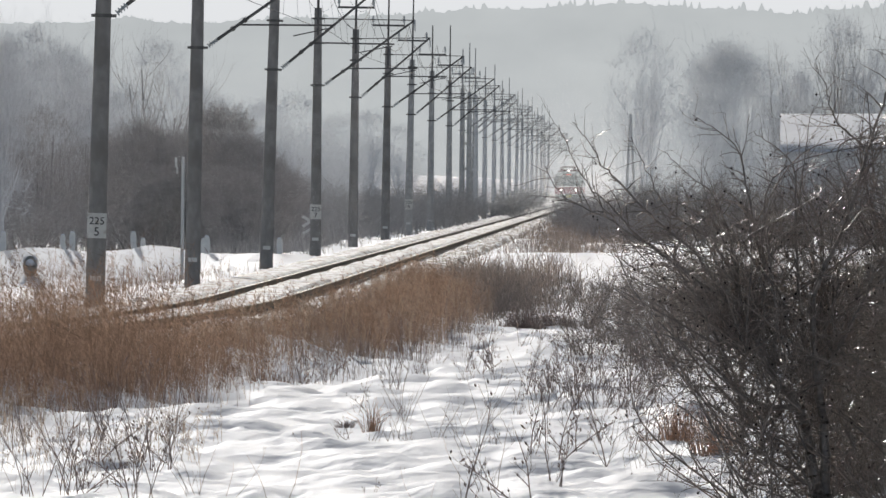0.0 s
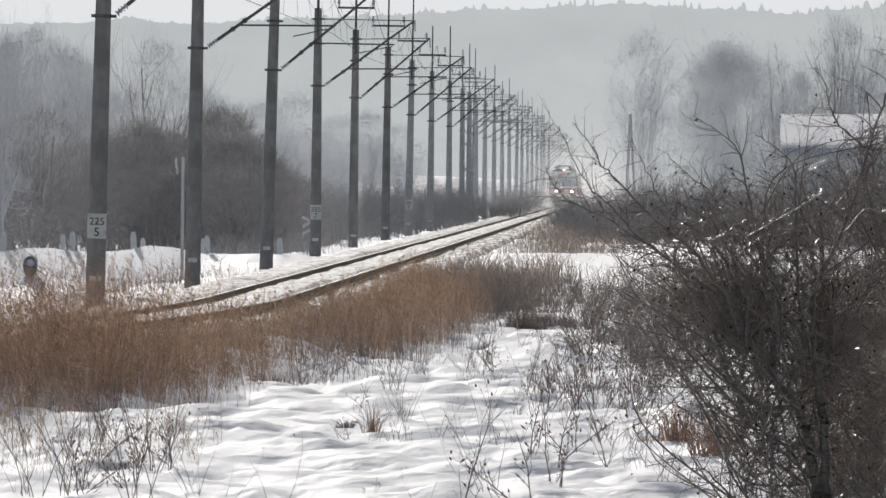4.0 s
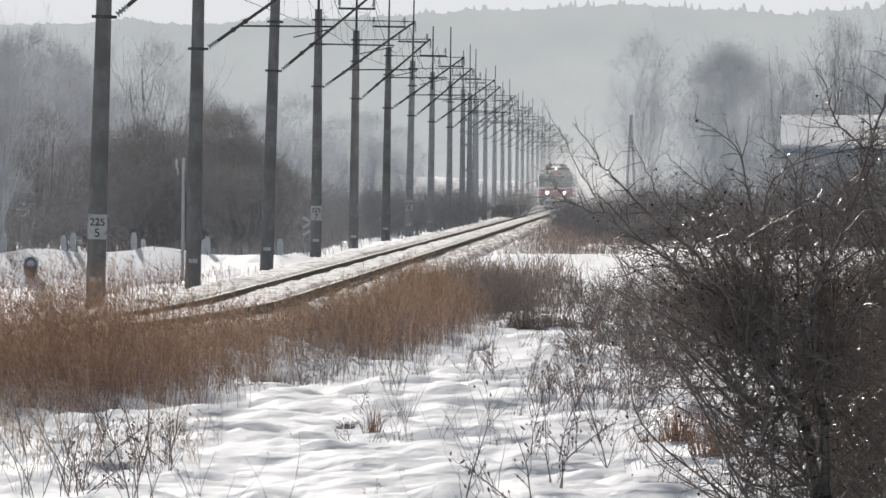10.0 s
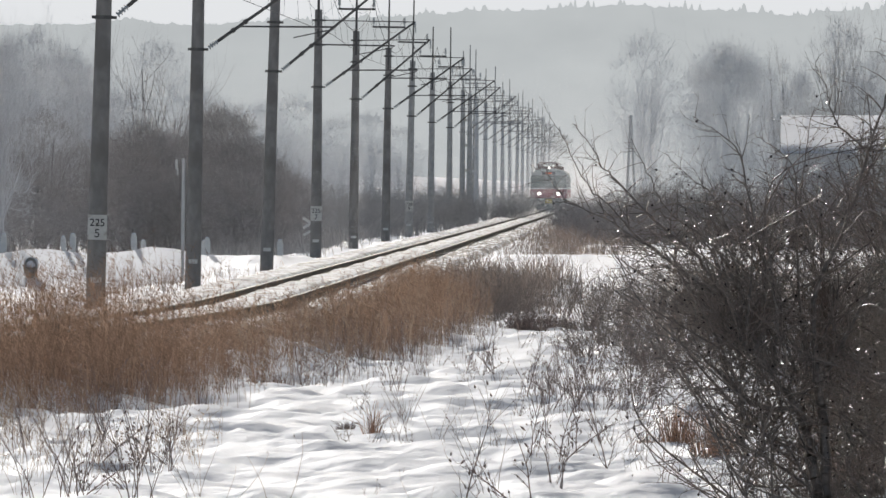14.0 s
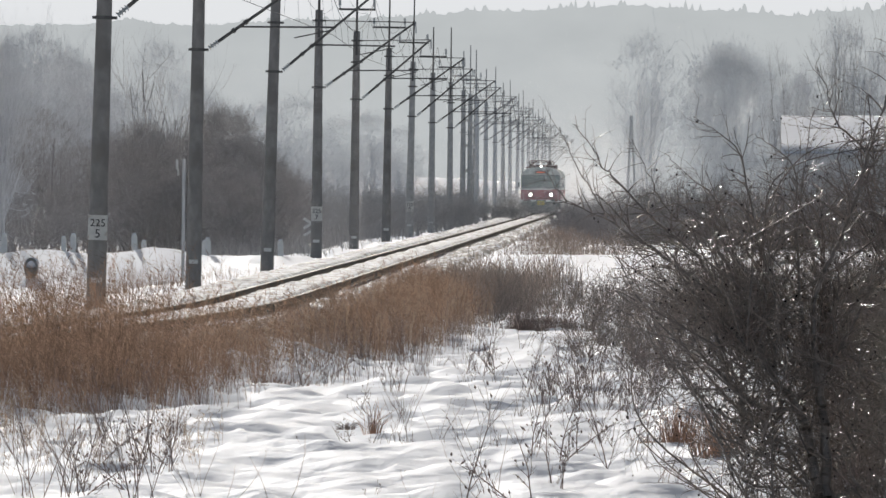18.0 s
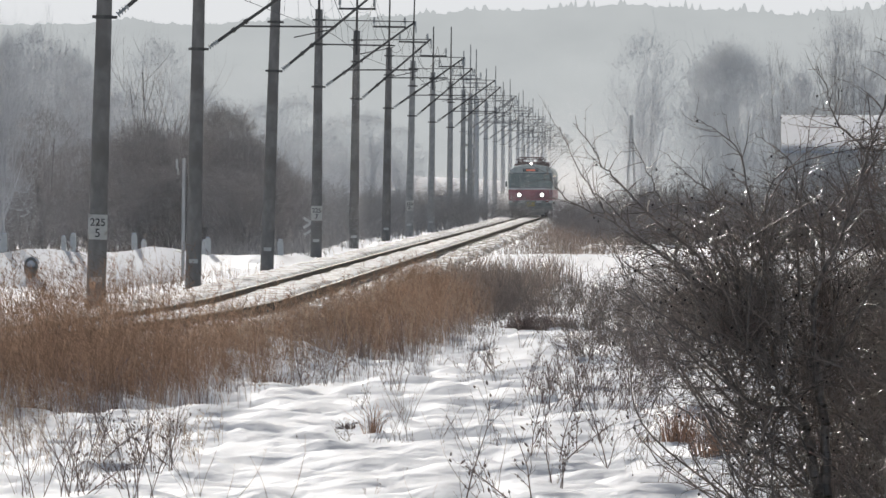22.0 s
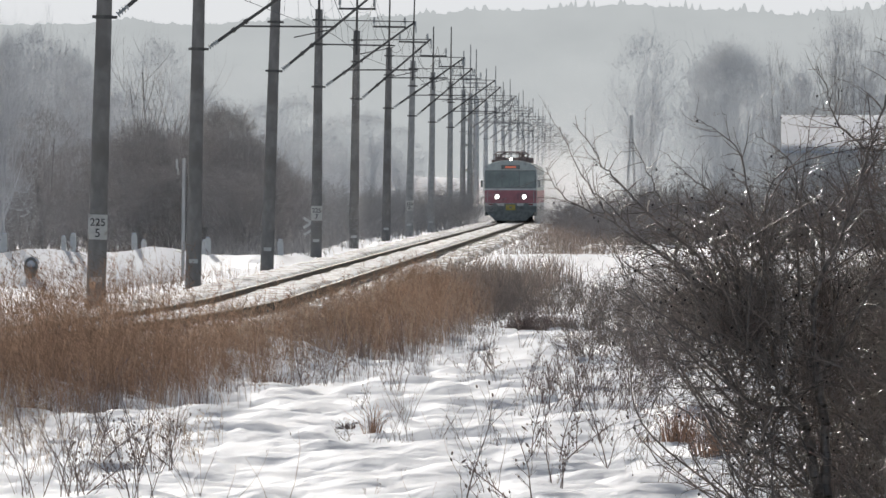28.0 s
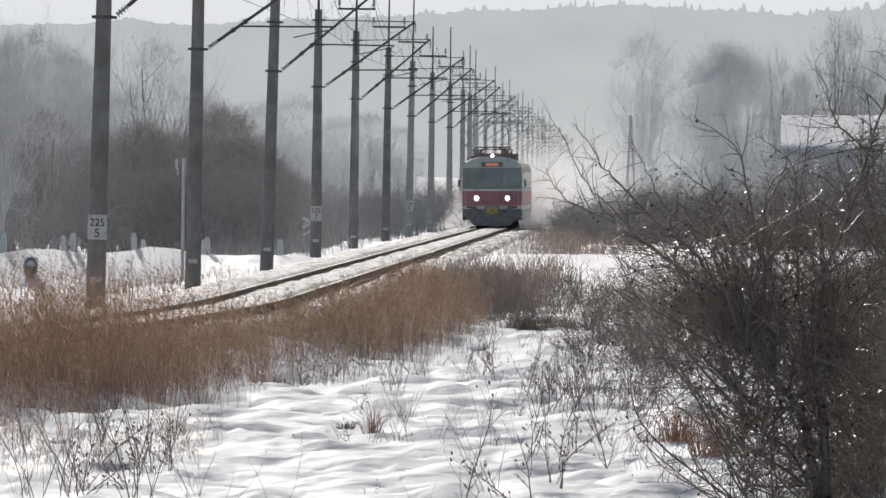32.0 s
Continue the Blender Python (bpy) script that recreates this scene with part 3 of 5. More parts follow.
# ---- plants ----
def branches(rng, p, d, length, radius, depth, out, spread=0.6, lift=0.15, kids=5, ratio=0.62, wobble=0.18, steps=4, tip=0.35, thin=0.6):
    """Grows one limb and its side shoots; out[depth] collects rods (a, b, r0, r1)."""
    pos, way = Vector(p), Vector(d).normalized()
    for s in range(steps):
        r0 = radius * (1 - (1 - tip) * s / steps)
        r1 = radius * (1 - (1 - tip) * (s + 1) / steps)
        way = (way + Vector((rng.gauss(0, wobble), rng.gauss(0, wobble), rng.gauss(0, wobble) + lift * 0.3))).normalized()
        nxt = pos + way * (length / steps)
        out[depth].append((tuple(pos), tuple(nxt), r0, r1))
        if depth > 0:
            n = kids / steps
            c = int(n) + (rng.random() < n - int(n))
            for _ in range(c):
                if depth == len(out) - 1 and s == 0 and rng.random() < 0.7:
                    continue
                side = Vector((rng.gauss(0, 1), rng.gauss(0, 1), rng.gauss(0, 0.6)))
                side = (side - way * side.dot(way)).normalized()
                dd = (way * (1 - spread) + side * spread + Vector((0, 0, lift))).normalized()
                q = pos.lerp(nxt, rng.random())
                branches(rng, q, dd, length * ratio * rng.uniform(0.6, 1.15) * (1 - 0.35 * s / steps), r1 * thin, depth - 1, out, spread, lift, kids, ratio, wobble, steps, tip, thin)
        pos = nxt


def tree(name, px, d, top_px, width, radius, seed, label, material, levels=4, spread=0.5, lift=0.22, kids=5, ratio=0.55, stems=1, fan=0.25,
         group="", category="tree", wobble=0.12, thin=0.55, tip=0.4, first=0.6, cluster=0.09):
    """A leafless tree or shrub: its crown's top and width are given, its foot stands on the snow at depth d."""
    rng = random.Random(seed)
    x = (px - 784) * d / F
    z = float(land(x, d, False))
    height = EYE_Z + (HORIZON - top_px) * d / F - z
    groups = []
    for k in range(stems):
        out = [[] for _ in range(levels + 1)]
        a = rng.uniform(0, 6.28)
        f = fan * rng.uniform(0.3, 1.2) if stems > 1 else 0.05
        d0 = Vector((math.cos(a) * f, math.sin(a) * f, 1))
        off = (rng.gauss(0, cluster) * width if stems > 3 else 0, rng.gauss(0, cluster) * width if stems > 3 else 0, -0.2)
        branches(rng, off, d0, height * first * rng.uniform(0.75, 1.1), radius, levels, out, spread, lift, kids, ratio, wobble, 5, tip, thin)
        groups.append(out)
    ends = np.array([s[1] for g in groups for lv in g for s in lv])
    sz = height / np.percentile(ends[:, 2], 99.7)
    sx = width / (np.percentile(ends[:, 0], 98) - np.percentile(ends[:, 0], 2))

    def fit(segs):
        return [((a[0] * sx, a[1] * sx, a[2] * sz), (b[0] * sx, b[1] * sx, b[2] * sz), r0, r1) for a, b, r0, r1 in segs]
    th = empty(name, pose(x, d, z), label, category, group)
    if stems <= 4:
        for g in groups:
            rods("trunk", fit(g[-1]), material, th, sides=6)
    else:
        rods("stem_mass", fit([s for g in groups for s in g[-1]]), material, th, sides=4)["kind"] = "stuff"
    rods("crown", fit([s for g in groups for lv in g[:-1] for s in lv]), material, th)
    return th


# trees behind everything else, haze put into their twig colours: a few kinds, each repeated
def repeat(ob, spots, seed, wide=1.05):
    """Copies of a tree or thicket at other depths, each turned and sized to its own top."""
    rng = random.Random(seed)
    h0 = max(v[2] for c in ob.children for v in c.bound_box)
    for px, d, top, *w in spots:
        x = (px - 784) * d / F
        z = float(land(x, d, False))
        s = (EYE_Z + (HORIZON - top) * d / F - z) / h0
        k = max(s, 0.8) * (w[0] if w else wide)
        copy_thing(ob, pose(x, d, z, 0, 0, rng.uniform(0, 360)) @ Matrix.Diagonal((k, k, s, 1)))


def big_tree(px, d, top, w, seed, label, material, stems, fan, kids=6, spread=0.6, lift=0.1, first=0.42, radius=0.07, thin=0.66, levels=3):
    return tree("bare_tree", px, d, top, w, radius, seed, label, material, levels=levels, stems=stems, fan=fan, kids=kids, spread=spread, lift=lift, first=first,
                thin=thin, tip=0.45, ratio=0.72, group="bare trees in the fields", wobble=0.09, cluster=0.012)


def fine_twigs(th, width, low, n, length, thick, material, seed, clumps=90, round_top=0.5):
    """The mist of thin outer twigs of a crown, gathered in clumps within its outline."""
    rng = np.random.default_rng(seed)
    h = 0.84 * max(v[2] for c in th.children for v in c.bound_box)
    f = rng.random(clumps) ** (1.5 if round_top > 0.6 else 0.8)
    half = width * 0.5 * np.sqrt(np.clip(1 - np.abs((f - 1 + round_top) / np.where(f > 1 - round_top, round_top, 1.3 - round_top)) ** 2, 0.02, 1))
    a, r = rng.uniform(0, 6.283, clumps), np.sqrt(rng.random(clumps)) * half
    centre = np.stack([r * np.cos(a), r * np.sin(a), (low + (0.97 - low) * f) * h], -1)
    pick = rng.integers(0, clumps, n)
    p = centre[pick] + rng.normal(0, 1, (n, 3)) * width * np.array([0.07, 0.07, 0.06])
    p[:, 2] = np.maximum(p[:, 2], 0.05)
    out = p - np.array([0, 0, low * h * 0.6])
    d = out / np.linalg.norm(out, axis=1)[:, None] * 0.7 + rng.normal(0, 0.45, (n, 3))
    d /= np.linalg.norm(d, axis=1)[:, None]
    side = np.cross(d, rng.normal(0, 1, (n, 3)) * [0.3, 1, 0.3])
    side *= thick * 0.5 / np.linalg.norm(side, axis=1)[:, None]
    ln = (length * rng.uniform(0.5, 1.3, n))[:, None]
    vs = np.stack([p - side, p + side, p + d * ln], 1).reshape(-1, 3)
    raw("twig_spray", vs.tolist(), [(3 * k, 3 * k + 1, 3 * k + 2) for k in range(n)], material, th)["kind"] = "stuff"
    return th


fine_twigs(big_tree(287, 830, 34, 7.0, 301, "tall spreading leafless tree with fine grey twigs", TWIG_GREY, 8, 0.75, radius=0.075, kids=5), 5.4, 0.45, 3000, 0.45, 0.014, TWIG_HAZE_MID, 1, 70)
ta = fine_twigs(big_tree(20, 720, 22, 4.4, 302, "tall leafless tree with fine grey twigs", TWIG_HAZE_MID, 7, 0.25), 4.2, 0.25, 4200, 0.45, 0.022, TWIG_HAZE_MID, 2)
tb = fine_twigs(big_tree(75, 750, 10, 4.8, 303, "tall pale leafless tree with fine twigs", TWIG_HAZE_MID, 7, 0.3), 4.6, 0.2, 4200, 0.45, 0.022, TWIG_HAZE_MID, 3)
# trees left of px -100 stand out of view, added to shade the bank
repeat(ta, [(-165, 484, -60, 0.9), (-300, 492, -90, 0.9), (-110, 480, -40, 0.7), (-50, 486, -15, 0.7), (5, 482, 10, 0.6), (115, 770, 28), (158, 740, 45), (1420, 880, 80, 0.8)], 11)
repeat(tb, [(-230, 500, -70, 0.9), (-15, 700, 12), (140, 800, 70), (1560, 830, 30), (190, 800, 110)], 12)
tc = fine_twigs(big_tree(470, 980, 165, 5.0, 304, "leafless tree with winter haze in its pale colour", TWIG_PALE, 10, 0.35), 4.6, 0.2, 2800, 0.5, 0.025, TWIG_PALE, 4)
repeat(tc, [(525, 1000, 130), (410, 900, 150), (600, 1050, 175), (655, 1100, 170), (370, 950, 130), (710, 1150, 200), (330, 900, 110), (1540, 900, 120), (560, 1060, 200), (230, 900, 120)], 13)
fine_twigs(big_tree(1142, 1500, 34, 7.0, 305, "tall leafless tree paled in colour for the haze", TWIG_PALE, 9, 0.32, radius=0.1, thin=0.72), 7.2, 0.35, 2600, 0.7, 0.026, TWIG_PALE, 5)
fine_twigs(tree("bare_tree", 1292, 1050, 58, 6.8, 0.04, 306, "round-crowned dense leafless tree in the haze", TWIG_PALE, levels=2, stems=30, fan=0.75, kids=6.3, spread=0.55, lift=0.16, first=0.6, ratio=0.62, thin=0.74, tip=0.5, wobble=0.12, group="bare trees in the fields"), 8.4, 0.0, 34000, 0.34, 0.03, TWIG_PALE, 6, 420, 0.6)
fine_twigs(big_tree(1492, 840, 2, 5.0, 307, "tall leafless tree with an upright crown", TWIG_HAZE, 8, 0.26, radius=0.08), 4.8, 0.35, 2400, 0.5, 0.02, TWIG_HAZE_MID, 7)
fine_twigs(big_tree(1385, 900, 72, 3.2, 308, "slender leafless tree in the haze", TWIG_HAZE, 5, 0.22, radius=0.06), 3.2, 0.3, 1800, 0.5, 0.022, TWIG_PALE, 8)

# thickets: a few kinds, repeated along the road and the track
def thicket(px, d, top, w, seed, material, stems=18, label="dense leafless thicket of grey stems"):
    return tree("thicket", px, d, top, w, 0.035, seed, label, material, levels=3, spread=0.52, lift=0.2, kids=6.2, stems=stems, fan=0.3, wobble=0.13, ratio=0.6, category="shrub",
                group="thickets along the road", thin=0.62, tip=0.45, first=0.7)


t1 = fine_twigs(thicket(250, 540, 200, 3.6, 61, TWIG_GREY, 26), 3.3, 0.35, 9000, 0.3, 0.013, TWIG_GREY, 9, 160)
t2 = fine_twigs(thicket(395, 545, 175, 3.4, 62, TWIG_GREY, 26), 3.1, 0.35, 9000, 0.3, 0.013, TWIG_GREY, 10, 160)
t3 = fine_twigs(thicket(70, 550, 165, 3.4, 63, TWIG_GREY, 13, "open leafless shrubs with snow showing through"), 3.2, 0.4, 2600, 0.32, 0.012, TWIG_GREY, 11)
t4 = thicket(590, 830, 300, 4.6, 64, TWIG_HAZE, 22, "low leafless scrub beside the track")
repeat(t1, [(210, 560, 215), (335, 550, 200), (365, 565, 185), (450, 560, 225), (490, 580, 275), (310, 530, 270), (420, 525, 270)], 1)
repeat(t2, [(285, 560, 205), (340, 540, 260), (430, 540, 205), (240, 530, 280), (375, 530, 260), (515, 600, 290), (470, 545, 250)], 2)
repeat(t3, [(0, 560, 150), (30, 570, 230), (120, 560, 230), (165, 560, 210), (100, 545, 330), (20, 540, 320), (150, 540, 330), (60, 530, 350), (200, 535, 330), (-30, 545, 220)], 3)
repeat(t4, [(530, 760, 300), (560, 700, 315), (640, 800, 305), (690, 840, 305), (780, 950, 312), (815, 1000, 312), (905, 1150, 322), (925, 1250, 320), (945, 1400, 322),
            (520, 640, 340), (600, 700, 345), (650, 740, 345), (700, 780, 345), (745, 830, 345), (780, 890, 345), (815, 940, 345), (858, 1000, 348), (480, 620, 330),
            (690, 700, 318), (720, 720, 316), (748, 760, 326), (780, 800, 314), (810, 850, 314), (660, 680, 322), (630, 660, 325), (590, 640, 345), (900, 1000, 335)], 4)
# right of the track, between the rails and the hut
t5 = thicket(1130, 640, 296, 3.4, 65, TWIG_GREY, 20, "grey leafless scrub beyond the road")
repeat(t5, [(1010, 760, 335), (1045, 700, 320), (1085, 660, 312), (1155, 660, 285), (1180, 640, 280), (1225, 640, 275), (1270, 640, 282), (1320, 650, 292), (1370, 650, 285), (1420, 640, 290), (1480, 630, 280), (1550, 620, 290),
            (1060, 620, 350), (1110, 590, 345), (1160, 580, 350), (1210, 580, 340), (1270, 570, 340), (1330, 570, 330), (1400, 560, 330), (1460, 560, 320), (1530, 560, 320), (1395, 585, 278), (1435, 580, 285), (1480, 585, 276), (1520, 580, 280), (1010, 900, 338), (1060, 1000, 330)], 5)


# ---- the large bush ----
def curve_through(pts, n):
    """Smooth path of n pieces through a few points."""
    q = [pts[0] * 2 - pts[1]] + pts + [pts[-1] * 2 - pts[-2]]
    out = []
    for k in range(n + 1):
        f = min(k / n * (len(pts) - 1), len(pts) - 1.0001)
        i, t = int(f), f - int(f)
        a, b, c, d = q[i:i + 4]
        out.append(0.5 * (2 * b + (c - a) * t + (2 * a - 5 * b + 4 * c - d) * t * t + (3 * b - a - 3 * c + d) * t ** 3))
    return out


def shoot(rng, p, way, length, radius, level, out, tips):
    """A zigzag thorny shoot and its spurs."""
    n = max(3, int(length / 0.06))
    pos, way = Vector(p), Vector(way).normalized()
    drift = Vector((rng.gauss(0, 0.8), rng.gauss(0, 0.6), rng.gauss(0.1, 0.7))) / n
    for k in range(n):
        kink = 0.13 if level else 0.2
        way = (way + drift + Vector((rng.gauss(0, kink), rng.gauss(0, kink), rng.gauss(0, kink)))).normalized()
        nxt = pos + way * (length / n) * rng.uniform(0.7, 1.3)
        r0, r1 = radius * (1 - 0.7 * k / n), radius * (1 - 0.7 * (k + 1) / n)
        out.append((tuple(pos), tuple(nxt), r0, r1))
        if level and k > 0 and rng.random() < (0.62 if level == 2 else 0.5):
            side = Vector((rng.gauss(0, 1), rng.gauss(0, 1), rng.gauss(0, 1)))
            side = (side - way * side.dot(way)).normalized()
            shoot(rng, nxt, way * 0.7 + side * 0.62, length * rng.uniform(0.22, 0.6) * (1 - 0.45 * k / n), max(r1 * 0.68, 0.0019), level - 1, out, tips)
        pos = nxt
    if level < 2:
        tips.append(tuple(pos))


def bush():
    rng = random.Random(17)
    D = 130.0
    base = spot(1452, 905, D)
    th = empty("bush", pose(base.x, D, base.z), "large dense leafless thorn bush with glinting dark twigs", "bush")

    def loc(px, py, dy=0.0):
        v = spot(px, py, D) - base
        v.y = dy
        return v
    twigs, tips = [], []

    def limb(path, dy, r0, r1, every=0.12, long=0.75, name="limb", bare=0.15):
        """A limb along a drawn path, swinging to the depth dy at its end, with shoots along it."""
        m = len(path) - 1
        pts = curve_through([loc(px, py, dy * (k / m)) for k, (px, py) in enumerate(path)], 5 * m)
        pts = [p + Vector((rng.gauss(0, 0.007), rng.gauss(0, 0.03), rng.gauss(0, 0.007))) * (k > 0) for k, p in enumerate(pts)]
        n = len(pts) - 1
        taper = [r1 + (r0 - r1) * (1 - k / n) ** 1.6 for k in range(n + 1)]
        seg = [(tuple(pts[k]), tuple(pts[k + 1]), taper[k], taper[k + 1]) for k in range(n)]
        rods(name, seg, BARK, th, sides=8, smooth=True)
        sprout(pts, r0, r1, every * 0.5, long * 1.1, bare)
        tips.append(tuple(pts[-1]))

    def sprout(pts, r0, r1, every, long, bare):
        n = len(pts) - 1
        left = 0.0
        for k in range(n):
            f = k / n
            left += (pts[k + 1] - pts[k]).length
            while left > 0:
                left -= every * rng.uniform(0.5, 1.5)
                if f < bare:
                    continue
                way = (pts[k + 1] - pts[k]).normalized()
                side = Vector((rng.gauss(0, 1), rng.gauss(0, 1), rng.gauss(0.15, 1)))
                side = (side - way * side.dot(way)).normalized()
                r = min(0.0075, max(0.0032, (r0 + (r1 - r0) * f) * 0.55))
                shoot(rng, pts[k].lerp(pts[k + 1], rng.random()), way * 0.6 + side * 0.72, long * rng.uniform(0.25, 1.0) * (1.1 - 0.6 * f), r, 2 if f < 0.8 else 1, twigs, tips)

    # two trunks, then the limbs that can be told apart
    for path, r0, r1 in (([(1458, 965), (1450, 880), (1432, 790), (1417, 722)], 0.062, 0.046), ([(1476, 965), (1464, 880), (1460, 770), (1450, 686)], 0.058, 0.042)):
        limb(path, 0.1, r0, r1, 0.5, 0.5, "trunk", 0.3)
    A, B = (1416, 726), (1451, 690)
    limb([A, (1331, 713), (1268, 655), (1220, 613), (1147, 586), (1062, 562)], -0.3, 0.03, 0.004)
    limb([A, (1373, 670), (1320, 581), (1284, 539), (1205, 475), (1085, 395), (1000, 350), (966, 298)], -0.2, 0.034, 0.0035, 0.13, 0.6, bare=0.3)
    limb([(1284, 539), (1205, 475), (1130, 420), (1080, 365), (1045, 335), (1010, 272), (990, 226)], -0.25, 0.017, 0.003, 0.14, 0.55)
    limb([(1290, 545), (1236, 455), (1160, 393), (1098, 324), (1071, 300), (1044, 256), (1013, 218)], -0.1, 0.02, 0.003, 0.14, 0.5)
    limb([(1373, 670), (1310, 520), (1263, 434), (1208, 393), (1171, 355), (1147, 304), (1119, 248)], 0.1, 0.024, 0.003, 0.12, 0.55, bare=0.25)
    limb([(1310, 520), (1290, 410), (1260, 345), (1225, 315), (1181, 272)], 0.2, 0.014, 0.003, 0.11, 0.5)
    limb([(1373, 670), (1375, 540), (1340, 420), (1310, 275), (1268, 233), (1226, 206)], 0.0, 0.02, 0.003, 0.13, 0.5, bare=0.3)
    limb([B, (1420, 560), (1410, 400), (1407, 300), (1370, 262), (1335, 236)], 0.1, 0.02, 0.003, 0.13, 0.5, bare=0.3)
    limb([(1410, 400), (1425, 290), (1441, 192)], 0.2, 0.01, 0.003, 0.12, 0.4)
    limb([B, (1440, 600), (1446, 510), (1478, 443), (1516, 345), (1539, 255), (1568, 172), (1600, 90)], -0.3, 0.034, 0.008, 0.12, 0.6, bare=0.3)
    limb([(1532, 266), (1478, 210), (1463, 157), (1445, 118)], 0.1, 0.012, 0.003, 0.11, 0.45)
    limb([B, (1468, 649), (1494, 602), (1542, 502), (1590, 400), (1640, 240)], -0.15, 0.03, 0.006, 0.12, 0.7)
    limb([(1516, 345), (1560, 270), (1600, 180)], 0.3, 0.012, 0.004, 0.1, 0.5)
    limb([A, (1350, 650), (1320, 634), (1384, 586), (1442, 560)], -0.7, 0.012, 0.004, 0.12, 0.4)
    limb([(1320, 581), (1289, 578), (1236, 534), (1226, 586)], -0.6, 0.012, 0.004, 0.12, 0.4)
    limb([(1440, 940), (1330, 900), (1285, 868), (1236, 818), (1220, 790)], -0.6, 0.018, 0.004, 0.12, 0.6)
    limb([(1446, 900), (1400, 800), (1330, 760), (1215, 690), (1150, 600)], -0.3, 0.016, 0.003, 0.12, 0.6)
    limb([(1430, 860), (1340, 800), (1260, 765), (1190, 705), (1130, 640)], 0.3, 0.016, 0.003, 0.12, 0.6)
    limb([(1440, 700), (1340, 690), (1200, 684), (1075, 688)], -0.5, 0.008, 0.003, 0.2, 0.3)

    # the heart of the bush: many more limbs that spread like a fan
    for k in range(400):
        px = 1060 + 710 * rng.random() ** 0.72
        top = float(np.interp(px, [1000, 1100, 1180, 1250, 1330, 1450, 1568, 1760], [440, 390, 335, 300, 300, 288, 240, 150]))
        low = float(np.interp(px, [1000, 1080, 1180, 1230, 1300, 1360], [470, 560, 650, 750, 850, 940]))
        py = top + (low - top) * rng.random() ** 1.4
        sx = min(1740, max(1320, px + rng.gauss(70, 130)))
        sy = min(940, py + rng.uniform(40, 330))
        sy = max(sy, float(np.interp(sx, [1330, 1440], [620, 680]))) if px < 1400 else sy
        mx, my = (px + sx) / 2 + rng.gauss(0, 60), (py + sy) / 2 + rng.gauss(-35, 50)
        d0, d1 = rng.gauss(0.4, 0.5), rng.gauss(0.35, 0.8)
        pts = curve_through([loc(sx, sy, d0), loc(mx, my, (d0 + d1) / 2), loc(px, py, d1)], 12)
        r0 = rng.uniform(0.006, 0.014)
        twigs.extend((tuple(pts[j]), tuple(pts[j + 1]), r0 * (1 - 0.7 * j / 12), r0 * (1 - 0.7 * (j + 1) / 12)) for j in range(12))
        sprout(pts, r0, r0 * 0.3, 0.11, 0.62, 0.0)
    for k in range(260):      # stray shoots at all angles between the limbs
        px = 1190 + 560 * rng.random()
        py = rng.uniform(float(np.interp(px, [1190, 1300, 1450, 1568, 1760], [420, 400, 380, 320, 250])), float(np.interp(px, [1190, 1260, 1330, 1400], [620, 720, 850, 940])))
        way = Vector((rng.gauss(-0.1, 1), rng.gauss(0, 0.6), rng.gauss(0.25, 0.7)))
        shoot(rng, loc(px, py, rng.gauss(0.1, 0.6)), way, rng.uniform(0.3, 1.0), rng.uniform(0.003, 0.006), 2, twigs, tips)
    rods("twig_mass", [t for t in twigs if t[2] > 0.0042], TWIG, th, sides=6, smooth=True)["kind"] = "stuff"
    rods("spur_mass", [t for t in twigs if t[2] <= 0.0042], TWIG, th, sides=3)["kind"] = "stuff"
    # shrivelled berries
    vs, fs = [], []
    for x, y, z in tips[:: max(1, len(tips) // 900)]:
        r = rng.uniform(0.007, 0.014)
        i = len(vs)
        z -= r
        vs += [(x + r, y, z), (x - r, y, z), (x, y + r, z), (x, y - r, z), (x, y, z + r), (x, y, z - r * 1.4)]
        fs += [(i + a, i + b, i + c) for a, b, c in ((0, 2, 4), (2, 1, 4), (1, 3, 4), (3, 0, 4), (2, 0, 5), (1, 2, 5), (3, 1, 5), (0, 3, 5))]
    raw("berry_mass", vs, fs, BERRY, th, "dark shrivelled berries")["kind"] = "stuff"
    # more of the same kind behind it
    for px, d, s, turn in ((1640, 138, 0.7, 150), (1585, 146, 0.66, 250)):
        x = (px - 784) * d / F
        b = copy_thing(th, pose(x, d, float(land(x, d, False)) - 0.15, 0, 0, turn) @ Matrix.Scale(s, 4))
        tagged(b, "leafless thorn bush standing behind a larger one", group="thorn bushes")
    tagged(th, group="thorn bushes")


BERRY = mat("shrivelled_berries", (0.035, 0.025, 0.025), 0.5, scale=30, vary=0.3, bump=0)
bush()
br = tree("brush", 1050, 300, 455, 1.9, 0.011, 501, "airy grey leafless brush at the field's edge", BRUSH, levels=2, spread=0.6, lift=0.12, kids=8, ratio=0.55, stems=16,
          fan=0.5, category="shrub", group="brush at the field's edge", wobble=0.2, thin=0.7, tip=0.5, first=0.6)
repeat(br, [(985, 330, 470), (1020, 360, 465), (1095, 310, 455), (1130, 340, 450), (1160, 280, 450), (1200, 300, 445), (1230, 260, 450), (1075, 260, 500), (1125, 250, 510), (1170, 235, 520), (1210, 225, 520),
            (950, 370, 480), (905, 390, 470), (870, 400, 468), (835, 395, 470), (860, 335, 452), (890, 330, 448), (835, 345, 458), (800, 350, 466), (765, 358, 470), (725, 365, 474), (905, 320, 462), (880, 318, 475), (1240, 330, 430), (1030, 250, 530), (1290, 280, 440)], 21)


